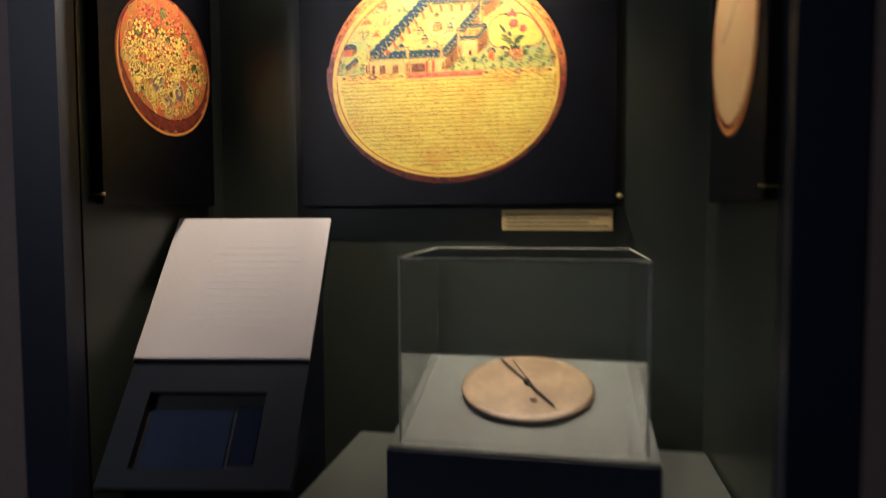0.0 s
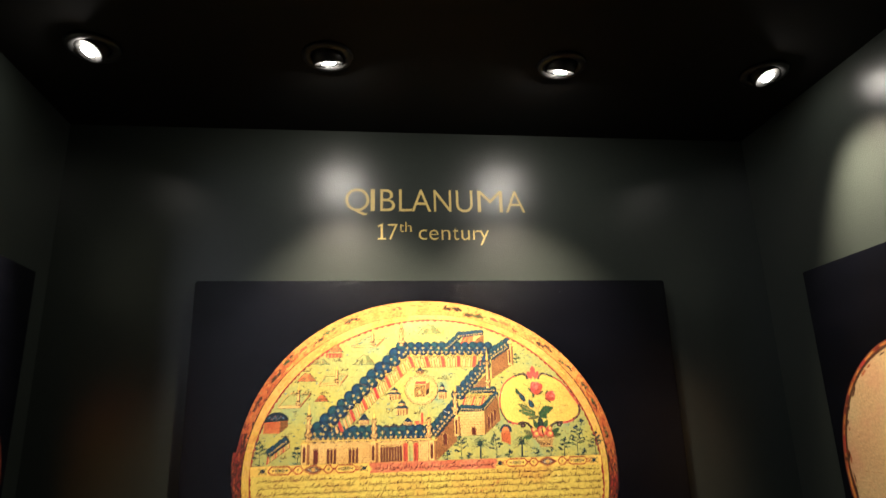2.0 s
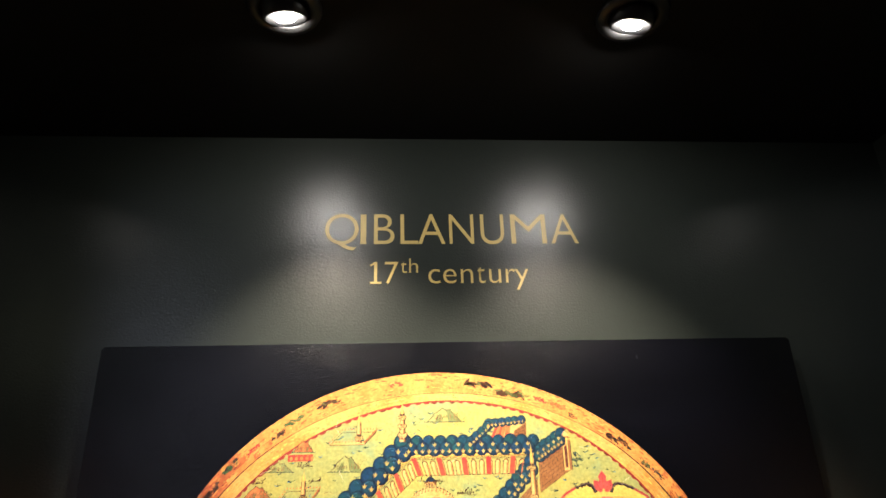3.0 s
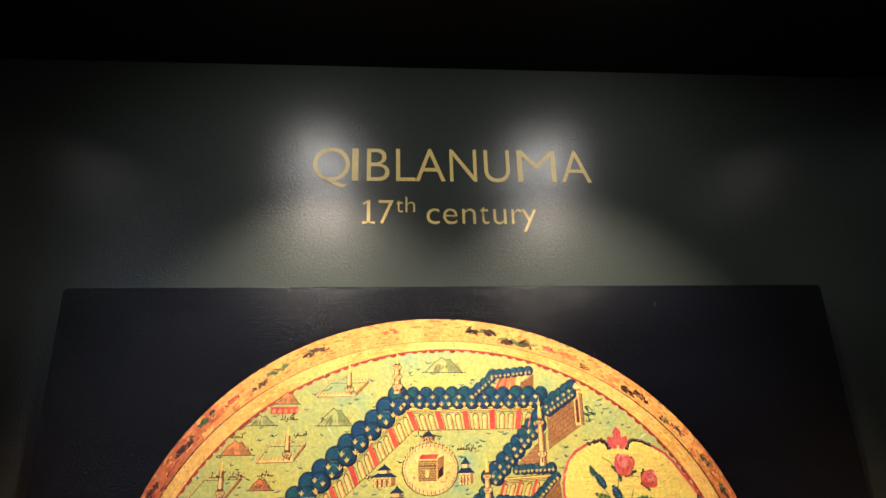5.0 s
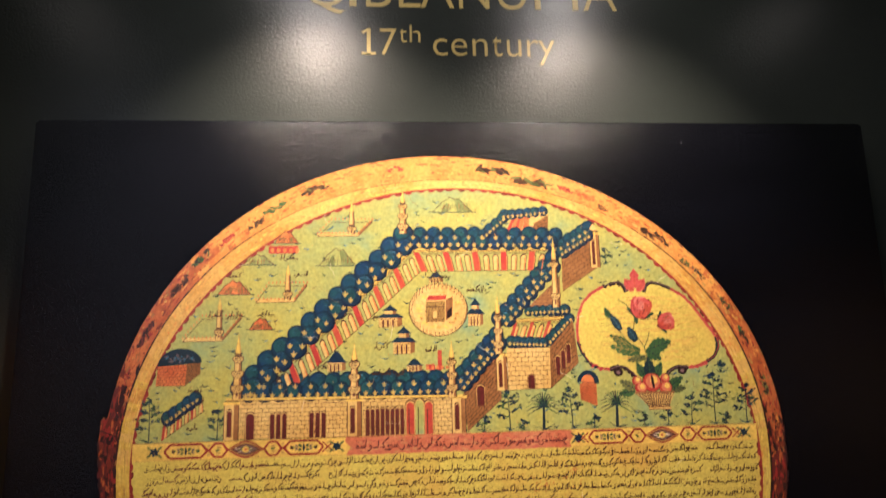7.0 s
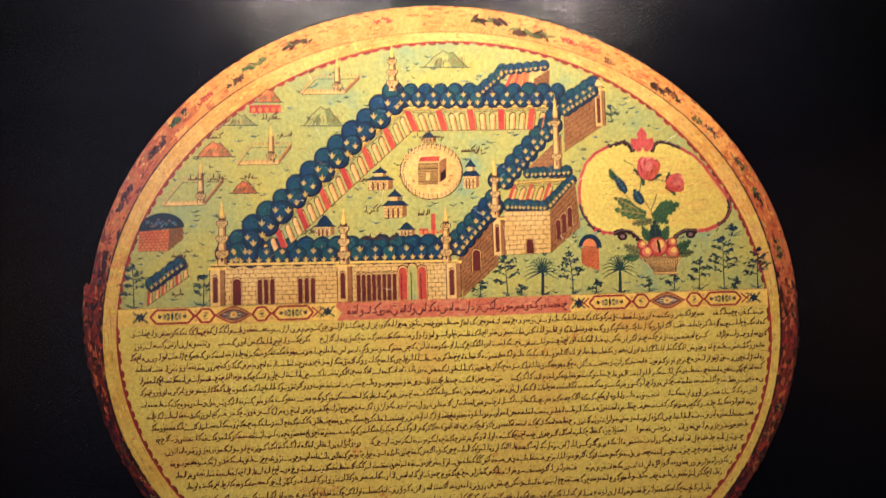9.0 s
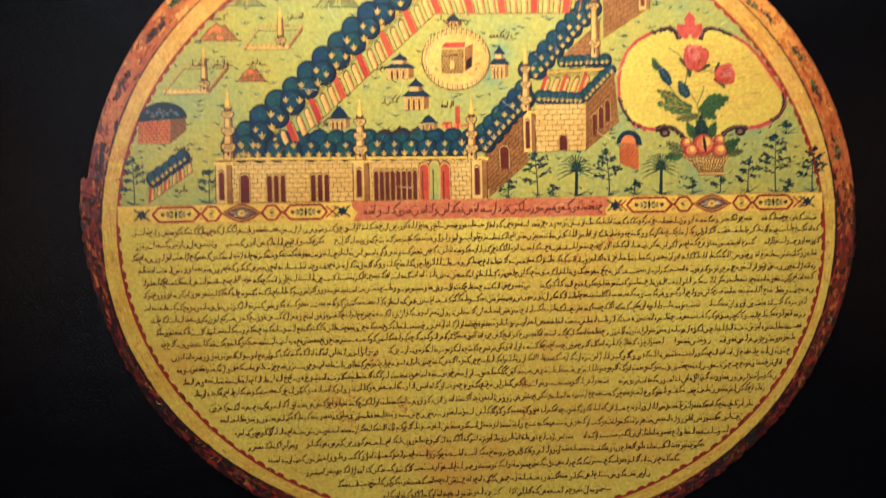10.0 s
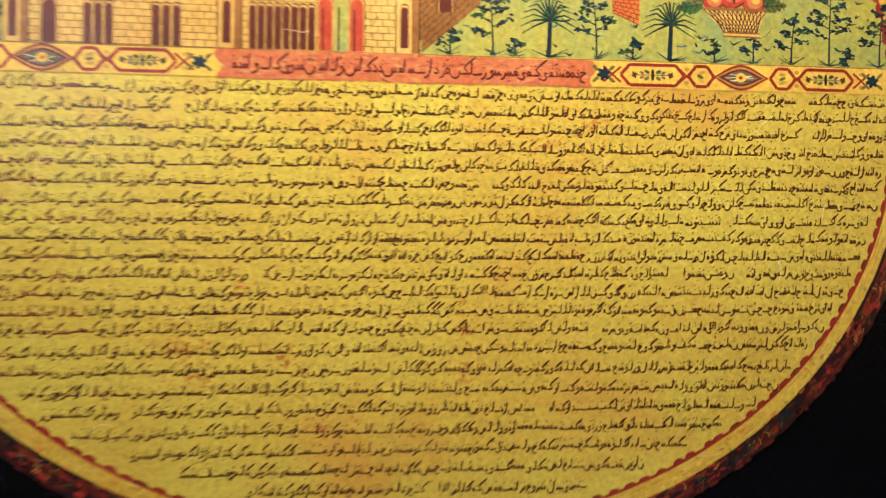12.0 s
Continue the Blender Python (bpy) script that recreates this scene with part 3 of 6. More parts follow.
def arch(s, x, z0, w, h, mat, layer, edge=I_LINE):
    """A round-headed opening on the base line z0."""
    for k, m, lay in ((1.28, edge, layer), (1.14, I_TAN, layer + 1), (1.0, mat, layer + 2)):
        r = w / 2 * k
        top = z0 + h * (1 + (k - 1) * 0.3) - r
        s.poly([(x - r, z0)] + [(x + r * math.cos(math.pi - math.pi * i / 8), top + r * math.sin(math.pi * i / 8)) for i in range(9)] + [(x + r, z0)], m, lay)
    s.line([(x - w * 0.18, z0), (x - w * 0.18, z0 + h * 0.8)], w * 0.12, I_LINE, layer + 3)


def minaret(x, z0, z1, w, balconies=3):
    """A slender tower with round lattice balconies and a tall pointed cap."""
    s = Sheet(PY)
    h = z1 - z0
    top = 0.68
    s.poly([(x - w * 0.56, z0), (x + w * 0.56, z0), (x + w * 0.36, z0 + h * top), (x - w * 0.36, z0 + h * top)], I_LINE, 24)
    s.poly([(x - w * 0.46, z0), (x + w * 0.46, z0), (x + w * 0.28, z0 + h * top), (x - w * 0.28, z0 + h * top)], I_TAN, 25)
    s.poly([(x + w * 0.16, z0), (x + w * 0.46, z0), (x + w * 0.28, z0 + h * top), (x + w * 0.10, z0 + h * top)], I_BRICK, 26)
    s.line([(x + w * 0.50, z0), (x + w * 0.34, z0 + h * top)], w * 0.10, I_DARK, 26.5)
    for k in range(balconies):
        z = z0 + h * (0.16 + 0.44 * k / max(1, balconies - 1))
        r = w * (0.80 - 0.07 * k)
        s.poly([(x - r * 0.5, z - r * 0.75), (x + r * 0.5, z - r * 0.75), (x + r, z - r * 0.1), (x + r * 0.92, z + r * 0.45), (x - r * 0.92, z + r * 0.45), (x - r, z - r * 0.1)], I_LINE, 27)
        s.poly([(x - r * 0.42, z - r * 0.62), (x + r * 0.30, z - r * 0.62), (x + r * 0.80, z - r * 0.1), (x + r * 0.74, z + r * 0.34), (x - r * 0.82, z + r * 0.34), (x - r * 0.86, z - r * 0.1)], I_TAN, 28)
        for j in (-0.55, -0.25, 0.05, 0.35):
            for v in (-1, 1):
                s.line([(x + r * (j - 0.22 * v), z - r * 0.45), (x + r * (j + 0.22 * v), z + r * 0.32)], 0.0004, I_LINE, 29)
        if k == balconies - 1:
            s.rect(x - w * 0.40, z + r * 0.5, x + w * 0.40, z + r * 0.9, I_LINE, 28)
    s.poly([(x - w * 0.30, z0 + h * (top - 0.02)), (x + w * 0.30, z0 + h * (top - 0.02)), (x + w * 0.34, z0 + h * (top + 0.05)), (x + w * 0.10, z0 + h * 0.88), (x, z1), (x - w * 0.10, z0 + h * 0.88), (x - w * 0.34, z0 + h * (top + 0.05))], I_OCHRE, 27)
    s.poly([(x - w * 0.22, z0 + h * top), (x + w * 0.14, z0 + h * top), (x + w * 0.16, z0 + h * (top + 0.05)), (x, z1 - h * 0.03), (x - w * 0.25, z0 + h * (top + 0.05))], I_YELLOW, 28)
    s.rect(x - w * 0.16, z0 + h * 0.04, x + w * 0.06, z0 + h * 0.10, I_MAROON, 29)
    s.put("painted_minaret", disc)


def pier(x, z0, z1, w):
    """The square foot of a tower, with a tall dark niche."""
    s = Sheet(PY)
    s.rect(x - w / 2 - 0.0008, z0, x + w / 2 + 0.0008, z1 + 0.0008, I_LINE, 16)
    s.rect(x - w / 2, z0, x + w / 2, z1, I_TAN, 17)
    s.rect(x + w * 0.18, z0, x + w / 2, z1, I_BRICK, 18)
    s.rect(x - w * 0.62, z1 - 0.003, x + w * 0.62, z1, I_YELLOW, 18)
    arch(s, x - w * 0.14, z0 + (z1 - z0) * 0.08, w * 0.32, (z1 - z0) * 0.68, I_MAROON, 19)
    s.put("painted_pier", disc)


def arcade(name, top_a, top_b, low_a, low_b, bays, arches):
    """A sloping colonnade: a cornice, pale arches between columns, and red piers at the bays."""
    s = Sheet(PY)
    s.poly([low_a, low_b, top_b, top_a], I_GREEN, 8)
    s.poly([mid(top_a, low_a, 0.16), mid(top_b, low_b, 0.16), top_b, top_a], I_YELLOW, 9)
    for t in (0.0, 0.10, 0.16, 0.24):
        s.line([mid(top_a, low_a, t), mid(top_b, low_b, t)], 0.0008, I_LINE, 12)
    s.line([low_a, low_b], 0.0008, I_LINE, 12)
    total = bays * arches
    for k in range(total):
        for u0, u1, v0, m, lay in ((0.16, 0.84, 0.28, I_LINE, 10), (0.24, 0.76, 0.33, I_TAN, 11)):
            a0, a1 = (k + u0) / total, (k + u1) / total
            ah = (a0 + a1) / 2
            pts = [mid(mid(top_a, low_a, v), mid(top_b, low_b, v), u) for u, v in ((a0, 1.0), (a1, 1.0), (a1, v0 + 0.10), (ah + (a1 - ah) * 0.6, v0 + 0.02), (ah, v0), (ah + (a0 - ah) * 0.6, v0 + 0.02), (a0, v0 + 0.10))]
            s.poly(pts, m, lay)
        a0, a1 = (k + 0.60) / total, (k + 0.74) / total
        s.poly([mid(mid(top_a, low_a, v), mid(top_b, low_b, v), u) for u, v in ((a0, 1.0), (a1, 1.0), (a1, 0.45), (a0, 0.45))], I_ORANGE, 12)
    for k in range(bays):
        u0, u1 = (k + 0.02) / bays, (k + 0.02 + 0.20) / bays
        s.poly([mid(mid(top_a, low_a, v), mid(top_b, low_b, v), u) for u, v in ((u0, 1.0), (u1, 1.0), (u1, 0.18), (u0, 0.18))], I_RED, 13)
    s.put(name, disc)


def pavilion(c, w, h, tiers=2, roof=I_BLUE, wall=I_TAN):
    """A small drawn pavilion with a hipped blue roof and an upper lantern."""
    s = Sheet(PY)
    x, z = c
    brick_face(s, (x - w / 2, z), (x + w * 0.3, z), (x + w * 0.3, z + h * 0.45), (x - w / 2, z + h * 0.45), 4, 4, wall, 14)
    s.poly([(x + w * 0.3, z), (x + w / 2, z + h * 0.06), (x + w / 2, z + h * 0.45), (x + w * 0.3, z + h * 0.45)], I_BRICK, 14)
    for k in (-0.3, -0.1, 0.12):
        s.rect(x + w * k - w * 0.04, z, x + w * k + w * 0.03, z + h * 0.32, I_MAROON, 16)
    s.poly([(x - w * 0.62, z + h * 0.42), (x + w * 0.62, z + h * 0.42), (x + w * 0.30, z + h * 0.62), (x - w * 0.30, z + h * 0.62)], roof, 17)
    if tiers > 1:
        s.rect(x - w * 0.24, z + h * 0.60, x + w * 0.24, z + h * 0.76, I_TAN, 17)
        s.rect(x + w * 0.10, z + h * 0.60, x + w * 0.24, z + h * 0.76, I_BRICK, 18)
        s.poly([(x - w * 0.36, z + h * 0.74), (x + w * 0.36, z + h * 0.74), (x + w * 0.06, z + h * 0.96), (x, z + h * 1.04), (x - w * 0.06, z + h * 0.96)], roof, 19)
    else:
        s.poly([(x - w * 0.40, z + h * 0.58), (x + w * 0.40, z + h * 0.58), (x + w * 0.2, z + h * 0.86), (x, z + h), (x - w * 0.2, z + h * 0.86)], roof, 18)
    s.put("painted_pavilion", disc)


def mound(c, w, h, mat=I_ORANGE):
    s = Sheet(PY)
    rise = [0.0, 0.30, 0.62, 0.78, 1.0, 0.82, 0.90, 0.55, 0.28, 0.0]
    pts = [(c[0] - w / 2 + w * i / 9, c[1] + h * v) for i, v in enumerate(rise)]
    s.poly(pts, mat, 8)
    s.line(pts, 0.0008, I_LINE, 9)
    shade = I_SAGE if mat is I_GREEN else I_CLAY
    s.poly([(c[0] - w / 2 + w * i / 9, c[1] + h * v) for i, v in enumerate(rise) if i >= 5] + [(c[0] + w * 0.12, c[1])], shade, 8.5)
    s.poly([(c[0] - w * 0.30, c[1]), (c[0] - w * 0.14, c[1] + h * 0.62), (c[0] - w * 0.05, c[1] + h * 0.30), (c[0] - w * 0.10, c[1])], shade, 8.5)
    for k in range(44):
        x = rnd.uniform(-0.42, 0.42)
        s.line([(c[0] + w * x, c[1] + h * rnd.uniform(0.0, 0.35)), (c[0] + w * x * 0.85 + h * 0.06, c[1] + h * rnd.uniform(0.2, 0.62))], 0.00045, rnd.choice([I_LINE, I_BRICK, I_OLIVE]), 9)
    s.line([(c[0] - w * 0.6, c[1]), (c[0] + w * 0.6, c[1] - h * 0.05)], 0.0010, I_INK, 8)
    s.put("painted_mound", disc)


def courtyard(c, w, h, lean, wall=I_TAN):
    """A walled yard drawn in oblique view, with a small tower inside."""
    s = Sheet(PY)
    q = [(c[0] - w / 2, c[1]), (c[0] + w / 2 - lean, c[1]), (c[0] + w / 2, c[1] + h), (c[0] - w / 2 + lean, c[1] + h)]
    s.poly([q[0], q[1], (q[1][0], q[1][1] + 0.004), (q[0][0], q[0][1] + 0.004)], wall, 8)
    s.poly([q[1], q[2], (q[2][0], q[2][1] + 0.004), (q[1][0], q[1][1] + 0.004)], I_BRICK, 8)
    s.loop(q, 0.0007, I_LINE, 9)
    for a, b in zip(q, q[1:] + q[:1]):
        m = max(4, int(math.hypot(b[0] - a[0], b[1] - a[1]) / 0.004))
        for k in range(m):
            p = mid(a, b, k / m)
            s.poly([(p[0] - 0.001, p[1] + 0.003), (p[0] + 0.001, p[1] + 0.003), (p[0], p[1] + 0.006)], I_ORANGE, 9)
    s.put("painted_yard", disc)
    minaret(c[0] + w * 0.12, c[1] + 0.002, c[1] + h + 0.026, 0.007, 1)


def shrub(x, z, h, mat=I_INK):
    """A leafy plant: a curved stem, side twigs and a tight clump of small leaves on each."""
    s = Sheet(PY)
    bend = rnd.uniform(-0.10, 0.10) * h
    stem = [(x + bend * t * t, z + h * t) for t in (0, 0.25, 0.5, 0.75, 1.0)]
    s.line(stem, 0.0013, mat, 9, 0.4)
    twigs = max(3, round(h * 170))
    for k in range(twigs):
        t = 0.30 + 0.70 * (k + rnd.uniform(0.0, 0.6)) / twigs
        foot = (x + bend * t * t, z + h * t * 0.94)
        way = (1 if k % 2 else -1) * (0.30 * h * (1.15 - t) + 0.0015)
        tip = (foot[0] + (way if k < twigs - 1 else 0), foot[1] + abs(way) * rnd.uniform(0.1, 0.6))
        s.line([foot, tip], 0.0008, mat, 9)
        for j in range(9 + int(h * 130)):
            u = rnd.uniform(0.35, 1.1)
            c = (foot[0] + (tip[0] - foot[0]) * u + rnd.gauss(0, 0.0016), foot[1] + (tip[1] - foot[1]) * u + rnd.gauss(0, 0.0013))
            s.oval(c, rnd.uniform(0.0011, 0.0024), rnd.uniform(0.0005, 0.0010), rnd.choice([mat, mat, I_NIGHT, I_BLUEMID, I_LEAF]), 10 + 0.2 * (j % 4), rnd.uniform(-50, 50), 7)
    for k in range(9):
        s.line([(x + rnd.uniform(-0.002, 0.002), z), (x + rnd.uniform(-0.011, 0.011), z + rnd.uniform(0.001, 0.006))], 0.0008, rnd.choice([mat, I_BLUEMID, I_LEAF]), 9, 0.3)
    s.put("painted_shrub", disc)


def palm(x, z, h):
    s = Sheet(PY)
    s.line([(x, z), (x + 0.001, z + h * 0.6)], 0.0034, I_INK, 9, 0.8)
    for k in range(15):
        a = radians(-20 + 220 * k / 14)
        r = h * 0.46
        s.line([(x + 0.001, z + h * 0.6), (x + r * 0.55 * math.cos(a), z + h * 0.6 + r * 0.75 * math.sin(a)), (x + r * math.cos(a), z + h * 0.6 + r * 0.9 * math.sin(a) - 0.004)], 0.0018, I_INK if k % 3 else I_LEAF, 10, 0.2)
    for k in range(6):
        s.line([(x, z), (x + rnd.uniform(-0.014, 0.014), z + rnd.uniform(0.0, 0.006))], 0.0010, I_INK, 9, 0.3)
    s.put("painted_palm", disc)


# grass tufts over the meadow
s = Sheet(PY)
for k in range(460):
    a = rnd.uniform(0, math.pi)
    r = math.sqrt(rnd.uniform(0, 1)) * 0.96
    p = (CI[0] + AI * r * math.cos(a), BAND_T + (CI[1] + BI - BAND_T) * r * math.sin(a))
    for j in range(rnd.randint(3, 5)):
        s.line([p, (p[0] + rnd.uniform(-0.0055, 0.0055), p[1] + rnd.uniform(0.0003, 0.0030))], 0.0012, rnd.choice([I_INK, I_INK, I_LEAF, I_BLUEHI]), 4, 0.3)
s.put("grass_tufts", disc, "dark blue-green painted tufts")

# the walled court
arcade("painted_arcade", (-0.2154, 1.7576), (-0.0550, 1.9032), (-0.2059, 1.7319), (-0.0443, 1.8766), 7, 3)
arcade("painted_arcade", (-0.0550, 1.9032), (0.1158, 1.9029), (-0.0443, 1.8766), (0.1084, 1.8764), 5, 3)
dome_row("painted_domes", (-0.2342, 1.7452), (-0.0554, 1.9118), 12, 0.0112, (-0.62, 0.62))
dome_row("painted_domes", (-0.0603, 1.9106), (0.1141, 1.9086), 11, 0.0090, (0, 1.0))
# the court behind
s = Sheet(PY)
s.poly([(0.0496, 1.9160), (0.0660, 1.9406), (0.1063, 1.9424), (0.1039, 1.9150)], I_TAN, 6)
for x0 in (0, 1, 2):
    a, b = mid((0.0659, 1.9394), (0.0876, 1.9403), x0 / 3), mid((0.0559, 1.9184), (0.0854, 1.9178), x0 / 3)
    s.line([a, b], 0.0036, I_RED, 7)
    s.line([mid(a, (0.0876, 1.9403), 0.2), mid(b, (0.0854, 1.9178), 0.2)], 0.0050, I_ORANGE, 7)
brick_face(s, (0.0854, 1.9178), (0.1039, 1.9150), (0.1062, 1.9412), (0.0885, 1.9309), 6, 4, I_BRICK, 7)
s.put("painted_court", disc)
dome_row("painted_domes", (0.0263, 1.9152), (0.0555, 1.9408), 4, 0.0072, (-0.5, 0.7), 1)
dome_row("painted_domes", (0.0506, 1.9409), (0.1040, 1.9462), 6, 0.0066, (0, 1.0), 1)
# the wall on the far side of the court
s = Sheet(PY)
brick_face(s, (0.1184, 1.8514), (0.1606, 1.8784), (0.1560, 1.9140), (0.1188, 1.8886), 7, 6, I_BRICK, 8)
brick_face(s, (0.0771, 1.8340), (0.1152, 1.8330), (0.1156, 1.8700), (0.1122, 1.8652), 7, 5, I_BRICK, 8)
s.put("painted_wall", disc)
dome_row("painted_domes", (0.1179, 1.8960), (0.1550, 1.9190), 5, 0.0080, (-0.3, 0.8))
dome_row("painted_domes", (0.0489, 1.8163), (0.1131, 1.8850), 7, 0.0088, (-0.6, 0.6))
pier(0.1589, 1.8784, 1.9202, 0.0105)
pavilion((0.1581, 1.9177), 0.010, 0.012, 1, I_TAN)
# the annexe
arcade("painted_arcade", (0.0613, 1.8203), (0.1196, 1.8231), (0.0531, 1.7967), (0.1093, 1.7964), 3, 2)
dome_row("painted_domes", (0.0739, 1.8291), (0.1237, 1.8304), 6, 0.0062, (0, 1), 1)
dome_row("painted_domes", (0.0524, 1.7955), (0.0969, 1.7931), 6, 0.0066, (0, 1), 1)
dome_row("painted_domes", (0.0987, 1.7943), (0.1270, 1.8229), 5, 0.0066, (0, 1), 1)
s = Sheet(PY)
brick_face(s, (0.0510, 1.7424), (0.0990, 1.7433), (0.0997, 1.7882), (0.0509, 1.7883), 9, 6, I_TAN, 20)
brick_face(s, (0.0990, 1.7433), (0.1320, 1.7702), (0.1281, 1.8186), (0.0997, 1.7882), 9, 6, I_BRICK, 20)
arch(s, 0.0771, 1.7434, 0.0075, 0.015, I_MAROON, 23)
for k in range(3):
    q = mid((0.1082, 1.7575), (0.1210, 1.7705), k / 2)
    arch(s, q[0], q[1], 0.0050, 0.021, I_MAROON, 23)
s.put("painted_annexe", disc)
# the near side wall and the front wall
s = Sheet(PY)
brick_face(s, (0.0043, 1.6996), (0.0428, 1.7330), (0.0423, 1.7861), (-0.0004, 1.7391), 10, 7, I_BRICK, 12)
arch(s, 0.0196, 1.7265, 0.0085, 0.022, I_MAROON, 15)
s.put("painted_wall", disc)
dome_row("painted_domes", (-0.0013, 1.7476), (0.0452, 1.7982), 6, 0.0092, (-0.6, 0.6))
s = Sheet(PY)
brick_face(s, (-0.2561, 1.6996), (0.0024, 1.6973), (-0.0004, 1.7379), (-0.2540, 1.7399), 9, 34, I_TAN, 14)
Z_W = 1.6986
for x, w, h, m in ((-0.2295, 0.0085, 0.027, I_MAROON), (-0.2062, 0.0044, 0.026, I_MAROON), (-0.1998, 0.0044, 0.026, I_MAROON), (-0.1934, 0.0044, 0.026, I_MAROON),
                   (-0.1647, 0.0044, 0.026, I_MAROON), (-0.1582, 0.0044, 0.026, I_MAROON), (-0.1518, 0.0044, 0.026, I_MAROON)):
    arch(s, x + 0.0, Z_W, w, h, m, 17)
for k in range(8):
    arch(s, mid((-0.1046, 1.7198), (-0.0673, 1.7186), k / 7)[0], Z_W, 0.0040, 0.028, I_MAROON, 17)
for x in (-0.0584, -0.0382):
    arch(s, x, Z_W, 0.0085, 0.034, I_RED, 17)
arch(s, -0.0483, Z_W, 0.0085, 0.036, I_GREEN, 17)
s.line([(-0.2557, 1.7411), (-0.0004, 1.7379)], 0.0024, I_YELLOW, 23.7)
s.line([(-0.2557, 1.7394), (-0.0005, 1.7361)], 0.0007, I_LINE, 23.8)
s.put("painted_front_wall", disc)
dome_row("painted_domes", (-0.2400, 1.7478), (-0.1253, 1.7466), 7, 0.0100, (0, 0.95))
dome_row("painted_domes", (-0.1111, 1.7472), (-0.0135, 1.7466), 6, 0.0100, (0, 0.95))
for x in (-0.2493, -0.1188, -0.0052):
    pier(x, Z_W, 1.7382, 0.0145)
minaret(-0.2458 + 0.002, 1.7408, 1.8119, 0.0095)
minaret(-0.1188, 1.7380, 1.7989, 0.0095)
minaret(-0.0117, 1.7371, 1.7996, 0.0085)
minaret(0.0418, 1.7824, 1.8494, 0.0080)
minaret(-0.0637, 1.9205, 1.9737, 0.0085)
minaret(0.1097, 1.8331, 1.9160, 0.0078, 2)
pier(0.0442, 1.7426, 1.7824, 0.0115)

# the round court in the middle
KC = (-0.0251, 1.8328)
s = Sheet(PY)
s.oval(KC, 0.0335, 0.0300, I_LINE, 9, 0, 40)
s.oval(KC, 0.0325, 0.0290, I_TAN, 10, 0, 40)
for k in range(26):
    a = rnd.uniform(0, 2 * math.pi)
    blot(s, (KC[0] + 0.022 * math.cos(a), KC[1] + 0.020 * math.sin(a)), rnd.uniform(0.002, 0.006), rnd.uniform(0.0008, 0.0018), rnd.uniform(-25, 25), rnd.choice([I_GOLD, I_OCHRE, I_YELLOW]), 10.5)
for k in range(40):
    a = 2 * math.pi * k / 40
    p = (KC[0] + 0.0310 * math.cos(a), KC[1] + 0.0275 * math.sin(a))
    s.line([(p[0], p[1] - 0.0026), (p[0], p[1] + 0.0034)], 0.0022, I_LINE, 11)
    s.line([(p[0] - 0.0002, p[1] - 0.0020), (p[0] - 0.0002, p[1] + 0.0040)], 0.0013, I_TAN, 11.5)
brick_face(s, (KC[0] - 0.0145, KC[1] - 0.013), (KC[0] + 0.007, KC[1] - 0.013), (KC[0] + 0.008, KC[1] + 0.011), (KC[0] - 0.0140, KC[1] + 0.011), 9, 7, I_OCHRE, 12, 0.0007)
s.poly([(KC[0] + 0.007, KC[1] - 0.013), (KC[0] + 0.0155, KC[1] - 0.007), (KC[0] + 0.0165, KC[1] + 0.015), (KC[0] + 0.008, KC[1] + 0.011)], I_BRICK, 12)
s.poly([(KC[0] + 0.0095, KC[1] - 0.0105), (KC[0] + 0.0150, KC[1] - 0.0065), (KC[0] + 0.0150, KC[1] + 0.003), (KC[0] + 0.0095, KC[1] - 0.002)], I_DARK, 12.6)
s.line([(KC[0] + 0.0075, KC[1] - 0.013), (KC[0] + 0.0080, KC[1] + 0.011), (KC[0] + 0.0165, KC[1] + 0.0165)], 0.0009, I_TAN, 13)
s.poly([(KC[0] - 0.0140, KC[1] + 0.011), (KC[0] + 0.008, KC[1] + 0.011), (KC[0] + 0.0095, KC[1] + 0.0165), (KC[0] - 0.0105, KC[1] + 0.0162)], I_RED, 13)
s.line([(KC[0] - 0.0142, KC[1] + 0.0105), (KC[0] + 0.0085, KC[1] + 0.0105)], 0.0012, I_TAN, 13.6)
s.line([(KC[0] - 0.0145, KC[1] + 0.0035), (KC[0] + 0.0075, KC[1] + 0.0035)], 0.0012, I_LINE, 14)
s.rect(KC[0] - 0.006, KC[1] - 0.009, KC[0] - 0.002, KC[1] - 0.001, I_TAN, 14)
s.put("painted_round_court", disc)
pavilion((-0.0271, 1.8639), 0.016, 0.012, 1)
pavilion((-0.0791, 1.8147), 0.026, 0.024)
pavilion((-0.0643, 1.7848), 0.024, 0.030)
pavilion((-0.1384, 1.7678), 0.020, 0.022, 1)
pavilion((0.0167, 1.8141), 0.017, 0.031)
pavilion((-0.0529, 1.7659), 0.017, 0.014, 1)
s = Sheet(PY)
s.rect(-0.0403, 1.7667, -0.0303, 1.7727, I_RED, 12)
s.rect(-0.0272, 1.7663, -0.0225, 1.7880, I_RED, 12)
for k in range(5):
    s.rect(-0.0399 + 0.006 * k * 0.9, 1.7673, -0.0399 + 0.006 * k * 0.9 + 0.003, 1.7709, I_ORANGE, 13)
s.put("painted_stair", disc)

